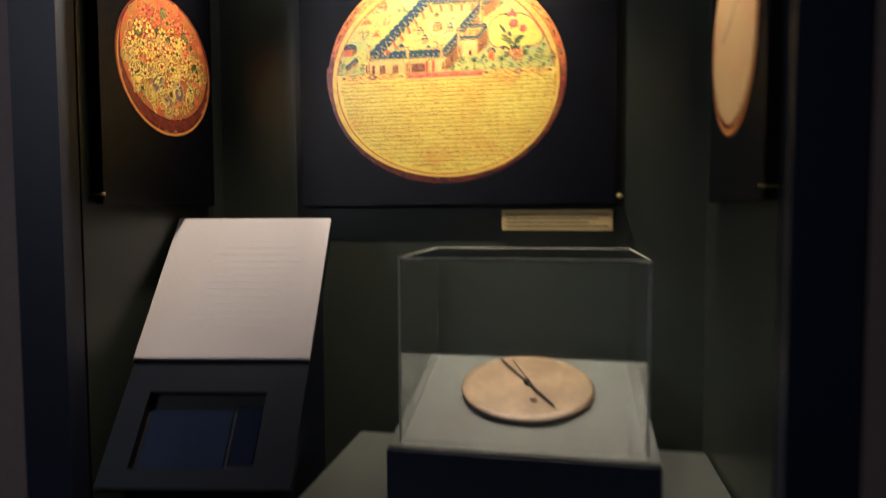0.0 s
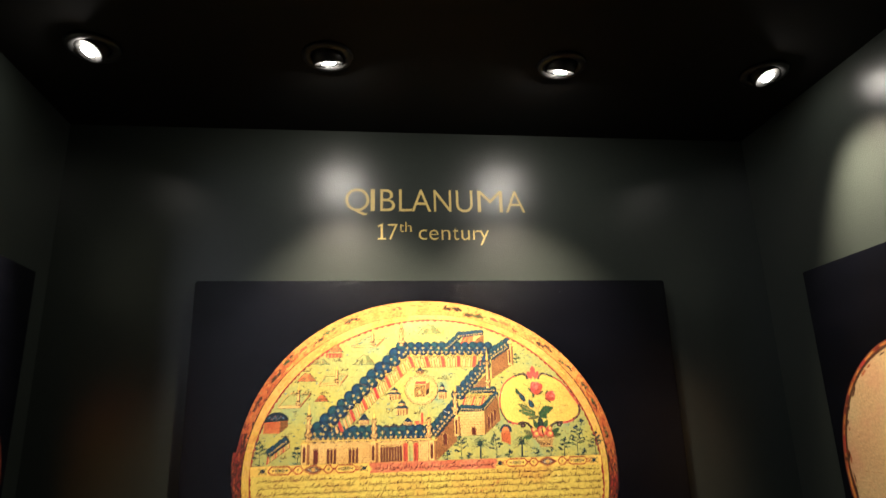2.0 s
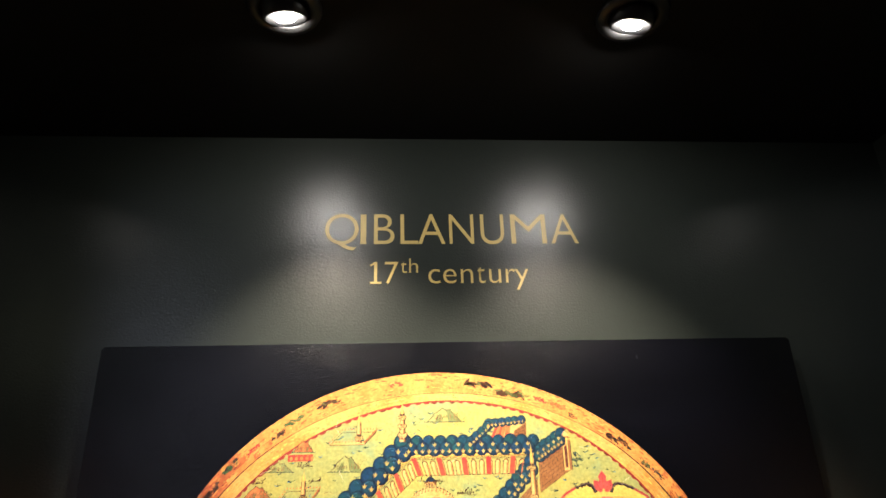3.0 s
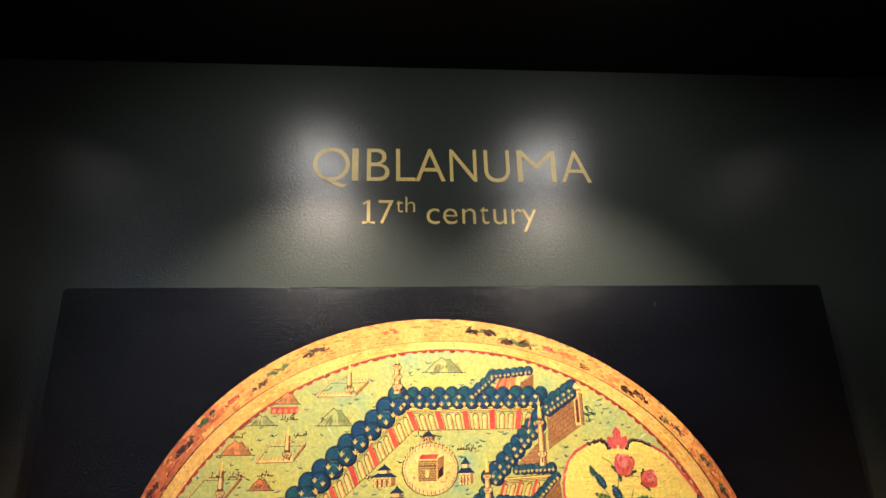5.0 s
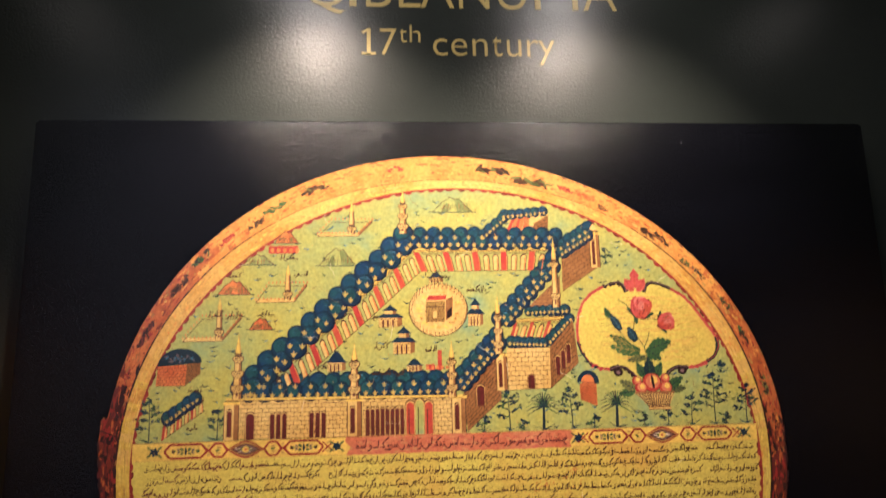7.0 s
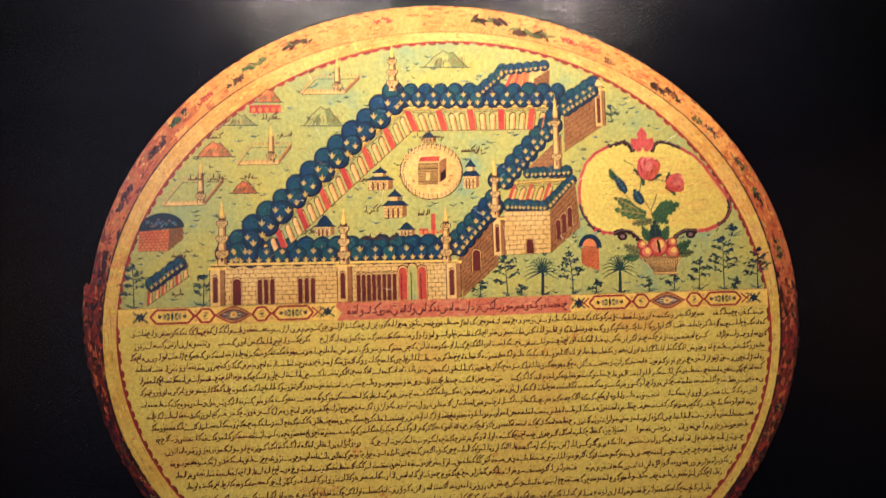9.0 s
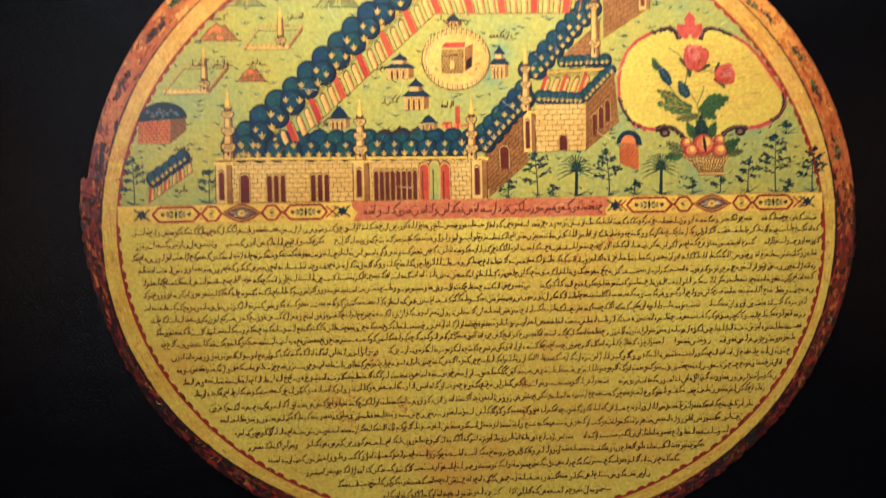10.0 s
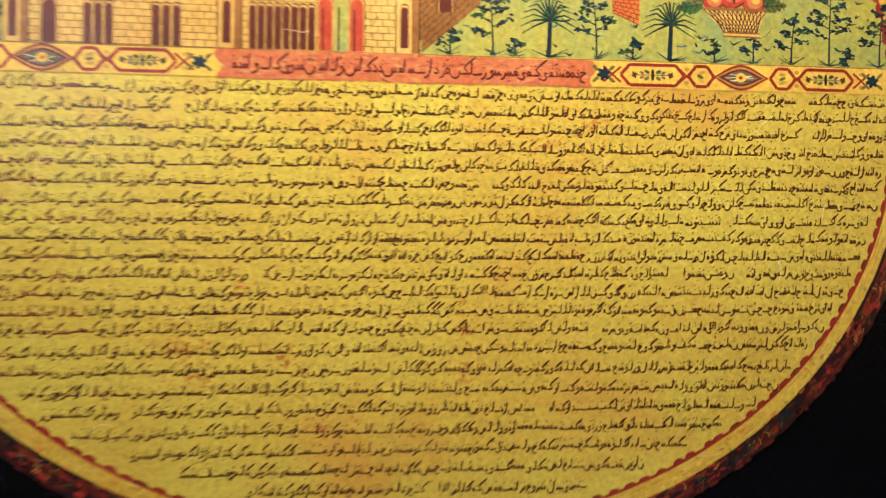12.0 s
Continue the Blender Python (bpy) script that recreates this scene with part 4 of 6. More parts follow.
# hills, yards and small buildings to one side
mound((-0.2505, 1.8539), 0.036, 0.016)
mound((-0.2205, 1.8148), 0.026, 0.013)
mound((-0.1378, 1.8847), 0.040, 0.020, I_GREEN)
mound((-0.0063, 1.9456), 0.046, 0.018, I_GREEN)
mound((-0.2249, 1.8865), 0.034, 0.012, I_GREEN)
mound((-0.1944, 1.9108), 0.026, 0.014)
courtyard((-0.2726, 1.8031), 0.062, 0.024, 0.020)
courtyard((-0.1990, 1.8443), 0.056, 0.018, 0.014)
courtyard((-0.1293, 1.9181), 0.062, 0.016, 0.016)
s = Sheet(PY)
s.rect(-0.2141, 1.8990, -0.1817, 1.9075, I_RED, 8)
for k in range(5):
    s.oval(mid((-0.2100, 1.9026), (-0.1827, 1.9026), k / 4), 0.0022, 0.0026, I_ORANGE, 9, 0, 10)
s.put("painted_red_building", disc)
s = Sheet(PY)
brick_face(s, (-0.3294, 1.7569), (-0.2989, 1.7566), (-0.2976, 1.7789), (-0.3276, 1.7774), 7, 7, I_ORANGE, 8)
brick_face(s, (-0.2989, 1.7566), (-0.2832, 1.7691), (-0.2837, 1.7868), (-0.2976, 1.7789), 7, 4, I_BRICK, 8)
s.oval((-0.3051, 1.7791), 0.023, 0.017, I_INK, 10, 4, 20, 0, 180)
for k in range(40):
    s.oval((-0.3051 + rnd.uniform(-0.016, 0.016), 1.7827 + rnd.uniform(-0.001, 0.007)), 0.0018, 0.0007, rnd.choice([I_VIOLET, I_BLUEHI, I_BLUE]), 11, rnd.uniform(-60, 60), 7)
s.put("painted_cistern", disc)
arcade("painted_arcade", (-0.3197, 1.7163), (-0.2782, 1.7436), (-0.3209, 1.7001), (-0.2772, 1.7301), 3, 2)
dome_row("painted_domes", (-0.3174, 1.7209), (-0.2840, 1.7455), 5, 0.0075, (0, 1), 1)
s = Sheet(PY)
brick_face(s, (0.1320, 1.7302), (0.1506, 1.7224), (0.1508, 1.7526), (0.1316, 1.7472), 9, 5, I_ORANGE, 8)
s.oval((0.1414, 1.7481), 0.0125, 0.014, I_BLUE, 9, -6, 18, 0, 180)
s.oval((0.1408, 1.7487), 0.0075, 0.0085, I_ORANGE, 10, -6, 18, 0, 180)
s.put("painted_arch", disc)

# the flower cartouche
FC = (0.2160, 1.8040)
outline = [(0.1921, 1.8491), (0.1906, 1.8560), (0.1852, 1.8604), (0.1771, 1.8600), (0.1657, 1.8559), (0.1517, 1.8488), (0.1413, 1.8386), (0.1351, 1.8246), (0.1326, 1.8093), (0.1325, 1.7940), (0.1362, 1.7817), (0.1449, 1.7692), (0.1539, 1.7647), (0.1673, 1.7613), (0.1755, 1.7647), (0.1847, 1.7638), (0.1918, 1.7587), (0.1995, 1.7506), (0.2305, 1.7509), (0.2372, 1.7593), (0.2467, 1.7633), (0.2591, 1.7617), (0.2718, 1.7638), (0.2820, 1.7678), (0.2912, 1.7743), (0.2969, 1.7846), (0.2951, 1.7964), (0.2870, 1.8084), (0.2783, 1.8210), (0.2696, 1.8337), (0.2589, 1.8445), (0.2455, 1.8523), (0.2333, 1.8581), (0.2221, 1.8603), (0.2156, 1.8554), (0.2140, 1.8486), (0.2036, 1.8532)]
s = Sheet(PY)
s.poly(outline, I_TEXT, 6)
for k in range(240):
    z = FC[1] - 0.034 + 0.074 * rnd.random()
    half = 0.066 * (1 - (abs(z - FC[1]) / 0.048) ** 3)
    x = FC[0] + rnd.uniform(-0.95, 0.7) * half
    ln = rnd.uniform(0.008, 0.020)
    s.line([(x + ln * i / 6, z + 0.0007 * math.sin(i * 1.7 + k)) for i in range(7) if abs(x + ln * i / 6 - FC[0]) < half], rnd.uniform(0.0004, 0.0010), rnd.choice([I_GOLD, I_YELLOW, I_OCHRE, I_GOLD]), 7)
# the frame: red runs between dark acanthus scrolls
for i0, i1, mat, w, taper in ((4, 9, I_PINK, 0.0032, 0.9), (9, 12, I_INK, 0.0034, 0.5), (11, 13, I_PINK, 0.0042, 0.5), (13, 17, I_DARK, 0.0046, 0.6), (18, 21, I_DARK, 0.0040, 1.2),
                              (21, 23, I_PINK, 0.0034, 1.3), (23, 26, I_INK, 0.0034, 1.2), (26, 31, I_PINK, 0.0034, 0.8), (31, 35, I_DARK, 0.0034, 1.2), (0, 4, I_DARK, 0.0044, 0.5)):
    run = outline[i0:i1 + 1]
    s.line(run, w, mat, 8, taper)
    s.line([(p[0] + 0.0006, p[1] + 0.0008) for p in run], w * 0.25, I_VIOLET if mat is I_DARK else I_RED, 9, taper)
    for p, q in zip(run, run[1:]):
        for u in (0.25, 0.75):
            c = mid(p, q, u)
            s.oval((c[0] + rnd.uniform(-0.001, 0.001), c[1] + rnd.uniform(-0.001, 0.001)), w * 0.75, w * 0.45, mat, 8.5, rnd.uniform(0, 180), 8)
for c in ((0.1770, 1.7586), (0.2515, 1.7588)):
    s.oval(c, 0.0055, 0.0045, I_DARK, 9.5, 0, 12)
    s.oval(c, 0.0025, 0.0020, I_VIOLET, 10, 0, 10)
s.put("painted_cartouche", disc, "gold cartouche with red and dark scrolls")
s = Sheet(PY)
for c, ln, w, turn in (((0.2036, 1.8538), 0.023, 0.0062, 90), ((0.2004, 1.8520), 0.016, 0.0050, 125), ((0.2066, 1.8519), 0.016, 0.0050, 55), ((0.2022, 1.8508), 0.012, 0.0035, 150), ((0.2053, 1.8507), 0.012, 0.0035, 30)):
    ca, sa = math.cos(radians(turn)), math.sin(radians(turn))
    s.poly([(c[0] + ln * u * ca - w * v * sa, c[1] + ln * u * sa + w * v * ca) for u, v in ((0, 0.3), (0.3, 1), (0.5, 0.7), (0.65, 0.95), (0.85, 0.4), (1, 0), (0.85, -0.4), (0.65, -0.95), (0.5, -0.7), (0.3, -1), (0, -0.3))], I_PINK, 12)
    s.line([c, (c[0] + ln * 0.85 * ca, c[1] + ln * 0.85 * sa)], 0.0008, I_RED, 13)
s.put("painted_crest", disc, "rose-red leaf crest")


def frond(s, c, ln, w, turn, mat, vein, layer, teeth=5):
    """A jagged painted leaf from its foot."""
    ca, sa = math.cos(radians(turn)), math.sin(radians(turn))
    side = []
    for i in range(teeth):
        u = (i + 0.5) / teeth
        g = math.sin(math.pi * min(0.97, u * 0.85 + 0.12))
        side += [(u - 0.35 / teeth, g * 0.84), (u + 0.3 / teeth, g)]
    pts = [(0, 0.12)] + side + [(1.04, 0)] + [(u, -v * 0.9) for u, v in reversed(side)] + [(0, -0.12)]
    s.poly([(c[0] + ln * u * ca - w * v * sa, c[1] + ln * u * sa + w * v * ca) for u, v in pts], mat, layer)
    s.line([c, (c[0] + ln * 0.9 * ca, c[1] + ln * 0.9 * sa)], 0.0007, vein, layer + 0.6)
    for i in range(1, teeth):
        u = i / teeth
        for j in (-1, 1):
            s.line([(c[0] + ln * u * ca, c[1] + ln * u * sa), (c[0] + ln * (u + 0.14) * ca - j * w * 0.6 * sa, c[1] + ln * (u + 0.14) * sa + j * w * 0.6 * ca)], 0.0005, vein, layer + 0.6)


s = Sheet(PY)
base = (0.2127, 1.7673)
rose_a, rose_b = (0.2086, 1.8308), (0.2371, 1.8146)
for path in ([base, (0.2094, 1.7858), (0.1979, 1.8045), (0.2006, 1.8199), rose_a], [(0.2094, 1.7858), (0.2143, 1.7961), (0.2165, 1.8034)], [(0.2006, 1.8199), (0.2217, 1.8181), rose_b], [base, (0.1922, 1.7893), (0.1795, 1.8081), (0.1691, 1.8237)],
             [(0.2001, 1.8230), (0.1914, 1.8355), (0.1824, 1.8407)], [base, (0.2240, 1.7792), (0.2355, 1.7851)], [base, (0.1919, 1.7832), (0.1738, 1.7935)]):
    s.line(path, 0.0011, I_OLIVE, 13)
for c, ln, w, turn, mat, vein in (((0.1837, 1.8055), 0.022, 0.0055, 122, I_INK, I_BLUEHI), ((0.1714, 1.8194), 0.013, 0.0042, 112, I_LEAF, I_INK), ((0.2004, 1.7928), 0.018, 0.0062, 118, I_INK, I_BLUEHI), ((0.2027, 1.8124), 0.016, 0.0030, 95, I_LEAF, I_INK),
                                  ((0.1934, 1.7881), 0.026, 0.0058, 152, I_LEAF, I_OCHRE), ((0.2042, 1.7816), 0.034, 0.0085, 170, I_LEAF, I_OCHRE), ((0.2101, 1.7753), 0.022, 0.0050, 190, I_OLIVE, I_INK), ((0.2155, 1.7838), 0.026, 0.0095, 18, I_LEAF, I_INK),
                                  ((0.2118, 1.7839), 0.020, 0.0080, -38, I_LEAF, I_INK), ((0.2137, 1.7508), 0.024, 0.0075, 92, I_INK, I_LEAF), ((0.2076, 1.7522), 0.018, 0.0060, 118, I_LEAF, I_INK), ((0.2200, 1.7518), 0.018, 0.0060, 66, I_LEAF, I_INK),
                                  ((0.1958, 1.7391), 0.020, 0.0065, 150, I_OLIVE, I_INK), ((0.1945, 1.7380), 0.018, 0.0060, 190, I_LEAF, I_INK), ((0.2329, 1.7392), 0.022, 0.0065, 35, I_LEAF, I_INK), ((0.2360, 1.7379), 0.018, 0.0055, 5, I_OLIVE, I_INK), ((0.2142, 1.7374), 0.010, 0.0050, 85, I_LEAF, I_OCHRE)):
    frond(s, c, ln, w, turn, mat, vein, 16)
for c, r, lean in ((rose_a, 0.0138, -12), (rose_b, 0.0112, -78)):
    def at(u, v):
        ca, sa = math.cos(radians(lean)), math.sin(radians(lean))
        return (c[0] + r * (u * ca - v * sa), c[1] + r * (u * sa + v * ca))
    for j in (-42, -14, 14, 42):
        frond(s, at(0.25 * math.sin(radians(j)), -0.75), r * 1.1, r * 0.24, lean + 90 - j * 1.5, I_LEAF, I_INK, 18, 3)
    # cupped petals, the outer ones first, each with fine strokes towards its foot
    for k, (u, v, rx, rz, turn, mat) in enumerate(((0, 0, 0.80, 0.92, 0, I_RED), (-0.46, 0.08, 0.42, 0.78, 14, I_PINK), (0.48, 0.05, 0.42, 0.76, -16, I_RED), (-0.12, 0.52, 0.58, 0.40, 8, I_BLUSH), (0.26, 0.42, 0.48, 0.42, -20, I_PINK),
                                                 (-0.16, -0.06, 0.44, 0.72, 10, I_PINK), (0.22, -0.12, 0.34, 0.66, -14, I_RED), (0.02, 0.20, 0.26, 0.40, 0, I_BLUSH))):
        blot(s, at(u, v), r * rx * 1.08, r * rz * 1.08, lean + turn, I_MAROON if k in (0, 2, 6) else I_RED, 20 + 0.6 * k, 14)
        s.oval(at(u, v), r * rx, r * rz, mat, 20.3 + 0.6 * k, lean + turn, 16)
    for k in range(34):
        u = rnd.uniform(-0.72, 0.72)
        v = rnd.uniform(-0.2, 0.75)
        s.line([at(u, v), at(u * 0.86, v - 0.22), at(u * 0.62, v - 0.5)], rnd.uniform(0.0003, 0.0006), rnd.choice([I_MAROON, I_RED, I_BLUSH, I_BLUSH, I_PINK]), 25.4, 0.5)
s.put("painted_roses", disc, "pink roses with green leaves")
s = Sheet(PY)
for c, r in (((0.1975, 1.7488), 0.0052), ((0.2020, 1.7408), 0.0068), ((0.2147, 1.7465), 0.0105), ((0.2305, 1.7405), 0.0072), ((0.2305, 1.7509), 0.0052)):
    s.oval(c, r * 1.08, r * 1.02, I_MAROON, 25, 0, 16)
    s.oval(c, r, r * 0.95, I_RED, 25.5, 0, 16)
    s.oval((c[0] + r * 0.12, c[1] + r * 0.1), r * 0.78, r * 0.72, I_SALMON, 26, 0, 14)
    s.oval((c[0] + r * 0.25, c[1] + r * 0.25), r * 0.42, r * 0.42, I_YELLOW, 26.5, 0, 12)
s.oval((0.2160, 1.7471), 0.0017, 0.0080, I_DARK, 27, 8, 10)
q = [(0.2102, 1.7193), (0.2331, 1.7191), (0.2402, 1.7353), (0.1944, 1.7355)]
s.poly(q, I_TAN, 18)
for k in range(13):
    s.line([mid(q[3], q[2], k / 13), mid(q[0], q[1], min(1, k / 13 + 0.2))], 0.0007, I_LINE, 19)
    s.line([mid(q[3], q[2], (k + 1) / 13), mid(q[0], q[1], max(0, (k + 1) / 13 - 0.2))], 0.0007, I_LINE, 19)
s.line([q[3], q[2]], 0.0022, I_BRICK, 27.5)
s.line([(q[0][0] - 0.001, q[0][1] - 0.001), (q[1][0] + 0.002, q[1][1] - 0.001)], 0.0036, I_BRICK, 20)
s.line([(q[0][0] - 0.001, q[0][1] - 0.001), (q[1][0] + 0.002, q[1][1] - 0.001)], 0.0014, I_TAN, 21)
s.put("painted_fruit_basket", disc, "woven basket of red and orange fruit")

# plants along the lower edge of the meadow
G = BAND_T
for x, h in ((0.0472 + 0.004, 0.046), (0.1214, 0.046), (0.0226, 0.018), (0.0660, 0.012), (0.1462, 0.016), (0.2032, 0.014), (0.2309, 0.020),
             (0.2580, 0.036), (0.2854, 0.060), (0.2980, 0.010), (0.3222, 0.046), (-0.3334, 0.046), (-0.2634, 0.034), (0.1693, 0.0)):
    if h:
        shrub(x, G + 0.001, h)
shrub(0.1709, 1.8825, 0.020)
shrub(0.2977, 1.7557, 0.014)
palm(0.0886, G + 0.001, 0.042)
palm(0.1717, G + 0.001, 0.042)

# shapes of pen strokes, in millimetres on a base line: the strokes, and how far they advance
STEMS = (
    (1.9, ((0.7, 6.2), (0.35, 3.0), (0.2, 0.0))),
    (3.6, ((3.4, 6.8), (3.1, 3.0), (2.8, 0.8), (2.0, 0.0), (0.0, 0.0))),
    (4.2, ((0.0, 0.0), (2.6, 0.1), (3.4, 1.0), (2.0, 2.6), (4.4, 5.2), (7.2, 7.4))),
    (2.4, ((0.0, 0.1), (1.6, 0.0), (1.9, 0.8), (0.9, 2.6))),
    (2.6, ((0.0, 0.0), (1.6, 0.0), (2.2, 1.4), (1.2, 2.2), (0.6, 1.0), (1.8, 0.2))),
)
BOWLS = (
    (4.8, ((4.4, 1.8), (4.3, -0.6), (3.2, -2.0), (1.6, -2.1), (0.4, -1.0), (0.2, 0.6))),
    (2.3, ((2.0, 1.4), (1.9, -0.2), (1.2, -1.5), (-0.4, -2.4))),
    (3.2, ((1.4, 0.4), (1.5, 1.5), (2.4, 1.7), (2.6, 0.8), (2.2, -0.8), (1.0, -1.9), (-0.6, -2.3))),
    (3.8, ((0.2, 1.9), (1.4, 2.4), (3.4, 2.0), (1.4, 0.8), (0.5, -0.8), (1.2, -2.4), (3.2, -2.6))),
    (4.4, ((4.0, 0.9), (2.6, 1.4), (2.2, 0.4), (3.2, -0.6), (2.2, -2.0), (0.6, -1.8), (-0.6, -1.0))),
)
JOINS = (
    (3.8, ((0.0, 0.0), (0.8, 0.1), (1.0, 1.7), (1.4, 0.1), (2.2, 0.0), (2.5, 1.8), (2.9, 0.1), (3.8, 0.0))),
    (2.8, ((0.0, 0.0), (0.9, 0.0), (0.7, 1.5), (1.7, 1.7), (1.9, 0.6), (1.0, 0.1), (2.8, 0.0))),
    (2.2, ((0.0, 0.0), (0.9, 0.1), (1.1, 2.0), (1.4, 0.2), (2.2, 0.0))),
    (4.6, ((0.0, 0.1), (1.2, -0.2), (3.0, -0.1), (4.6, 0.2))),
)


def pen(s, pts, w, mat, layer):
    """One running pen stroke, broader on its level parts, through smooth points."""
    run = []
    for i in range(len(pts) - 1):
        p0, p1, p2, p3 = pts[max(0, i - 1)], pts[i], pts[i + 1], pts[min(len(pts) - 1, i + 2)]
        for t in (0.0, 0.5):
            run.append(tuple(0.5 * (2 * p1[k] + (p2[k] - p0[k]) * t + (2 * p0[k] - 5 * p1[k] + 4 * p2[k] - p3[k]) * t * t + (3 * p1[k] - p0[k] - 3 * p2[k] + p3[k]) * t ** 3) for k in (0, 1)))
    run.append(pts[-1])
    edge = []
    for i, p in enumerate(run):
        q0, q1 = run[max(0, i - 1)], run[min(len(run) - 1, i + 1)]
        dx, dz = q1[0] - q0[0], q1[1] - q0[1]
        d = math.hypot(dx, dz) or 1.0
        k = w * (0.36 + 0.22 * abs(dx + 0.5 * dz) / d) * (0.55 if i in (0, len(run) - 1) else 1.0)
        edge.append(((p[0] - dz / d * k, p[1] + dx / d * k), (p[0] + dz / d * k, p[1] - dx / d * k)))
    for (a, b), (c, d) in zip(edge, edge[1:]):
        s.poly([a, b, d, c], mat, layer)


def pen_word(s, x, z, word, layer=5, k=1.0, mat=None):
    """One word's length of brown pen strokes on a base line."""
    mat = mat or I_WRITE
    w = rnd.uniform(0.00088, 0.00118) * k ** 0.4
    at, last = x, 0
    while at < x + word:
        kind = rnd.random()
        table = STEMS if kind < 0.42 else BOWLS if kind < 0.66 else JOINS
        step, shape = rnd.choice(table)
        size = 0.001 * k * rnd.uniform(0.86, 1.06)
        pen(s, [(at + u * size + rnd.uniform(-0.0001, 0.0001), z + v * size + rnd.uniform(-0.0001, 0.0001)) for u, v in shape], w, mat, layer)
        for dot in range(rnd.choice([0, 1, 1, 2, 2])):
            u, v = at + step * size * rnd.uniform(0.1, 0.9), z + k * rnd.choice([-0.0026, 0.0031, 0.0036, 0.0042, 0.0050])
            r = 0.00055 * k ** 0.5 * rnd.uniform(0.8, 1.15)
            s.poly([(u - r, v), (u, v - r * 0.8), (u + r, v + r * 0.1), (u, v + r)], mat, layer)
        if rnd.random() < 0.22:
            u, v = at + step * size * 0.5, z + k * rnd.uniform(0.0042, 0.0062)
            s.line([(u - 0.0008 * k, v - 0.0004 * k), (u + 0.0007 * k, v + 0.0004 * k)], 0.0005 * k, mat, layer)
        at += step * size * 0.93


# small captions beside the drawn buildings, too small to read
for p, w in (((-0.1935, 1.8925), 0.018), ((-0.2490, 1.8299), 0.016), ((-0.2724, 1.8299), 0.012), ((-0.1778, 1.8740), 0.016), ((0.0180, 1.8537), 0.022), ((-0.0904, 1.7922), 0.014), ((-0.0985, 1.8243), 0.008), ((-0.0342, 1.8696), 0.010),
             ((-0.0191, 1.8693), 0.010), ((-0.0349, 1.7870), 0.012), ((-0.1542, 1.7712), 0.010), ((-0.2168, 1.8303), 0.016), ((-0.2886, 1.7504), 0.014), ((-0.2515, 1.8732), 0.012), ((-0.0911, 1.7634), 0.018), ((-0.0703, 1.7628), 0.012), ((-0.2905, 1.7112), 0.010)):
    s = Sheet(PY)
    pen_word(s, p[0] - w / 2, p[1], w, 33)
    s.put("caption_strokes", disc)

# the border band: red interlaced frames round eyes and sprigs, and a salmon title field
s = Sheet(PY)
zb, zt = BAND_B, BAND_T
zm = (zb + zt) / 2
x0, x1 = reach(zm)
s.rect(x0, zb, x1, zt, I_YELLOW, 26)
s.line([(x0, zt), (x1, zt)], 0.0006, I_BRICK, 27)
s.line([(x0, zb), (x1, zb)], 0.0004, I_OCHRE, 27)
red0, red1 = -0.1275, 0.1185
wave = [(red0 + (red1 - red0) * i / 60, zt - 0.0004 + rnd.uniform(-0.0004, 0.0005)) for i in range(61)]
wave += [(red1 + rnd.uniform(-0.004, 0.004), zt + (zb - zt) * j / 5) for j in (1, 2, 3, 4)]
wave += [(red1 - (red1 - red0) * i / 60, zb - 0.0006 + rnd.uniform(-0.0005, 0.0006)) for i in range(61)]
wave += [(red0 + rnd.uniform(-0.004, 0.006), zb + (zt - zb) * j / 5) for j in (1, 2, 3, 4)]
s.poly(wave, I_SALMON, 28)
for k in range(170):
    blot(s, (rnd.uniform(red0 + 0.004, red1 - 0.004), rnd.uniform(zb + 0.001, zt - 0.001)), rnd.uniform(0.001, 0.006), rnd.uniform(0.0005, 0.0016), rnd.uniform(-20, 20), rnd.choice([I_SALMON, I_PEACH, I_PEACH, I_ROSE]), 28.4)
x = red0 + 0.010
while x < red1 - 0.014:
    ln = rnd.uniform(0.006, 0.016)
    pen_word(s, x, zm - 0.0028, ln, 30, 1.45, I_TITLE)
    x += ln + rnd.uniform(0.002, 0.004)


def frame_box(a, b):
    """A long red frame with pointed ends round a sprig."""
    d = min(0.006, abs(b - a) * 0.28)
    pts = [(a, zm), (a + d, zb + 0.0022), (b - d, zb + 0.0022), (b, zm), (b - d, zt - 0.0022), (a + d, zt - 0.0022)]
    s.loop(pts, 0.0022, I_RIMRED, 29)
    c = (a + b) / 2
    if b - a > 0.03:
        s.oval((c, zm), 0.0012, 0.0042, I_INK, 29.5, 0, 9)
        s.line([(c - 0.013, zm), (c + 0.013, zm)], 0.0006, I_LEAF, 29.2)
        for j in (-1, 1):
            for u, v, rx, rz, mat in ((0.004, 0.0022, 0.0022, 0.0013, I_LEAF), (0.004, -0.0022, 0.0022, 0.0013, I_OLIVE), (0.0075, 0.0016, 0.0018, 0.0010, I_VIOLET), (0.0075, -0.0016, 0.0018, 0.0010, I_VIOLET), (0.0125, 0.0, 0.0022, 0.0015, I_LEAF), (0.0128, 0.0, 0.0008, 0.0028, I_MAROON)):
                s.oval((c + j * u, zm + v), rx, rz, mat, 29.6, j * 25 * (1 if v > 0 else -1), 8)
    else:
        for v in (-0.0028, 0.0, 0.0028):
            s.oval((c + rnd.uniform(-0.001, 0.001), zm + v), 0.0026, 0.0012, I_OCHRE if v else I_OLIVE, 29.5, rnd.uniform(-30, 30), 8)


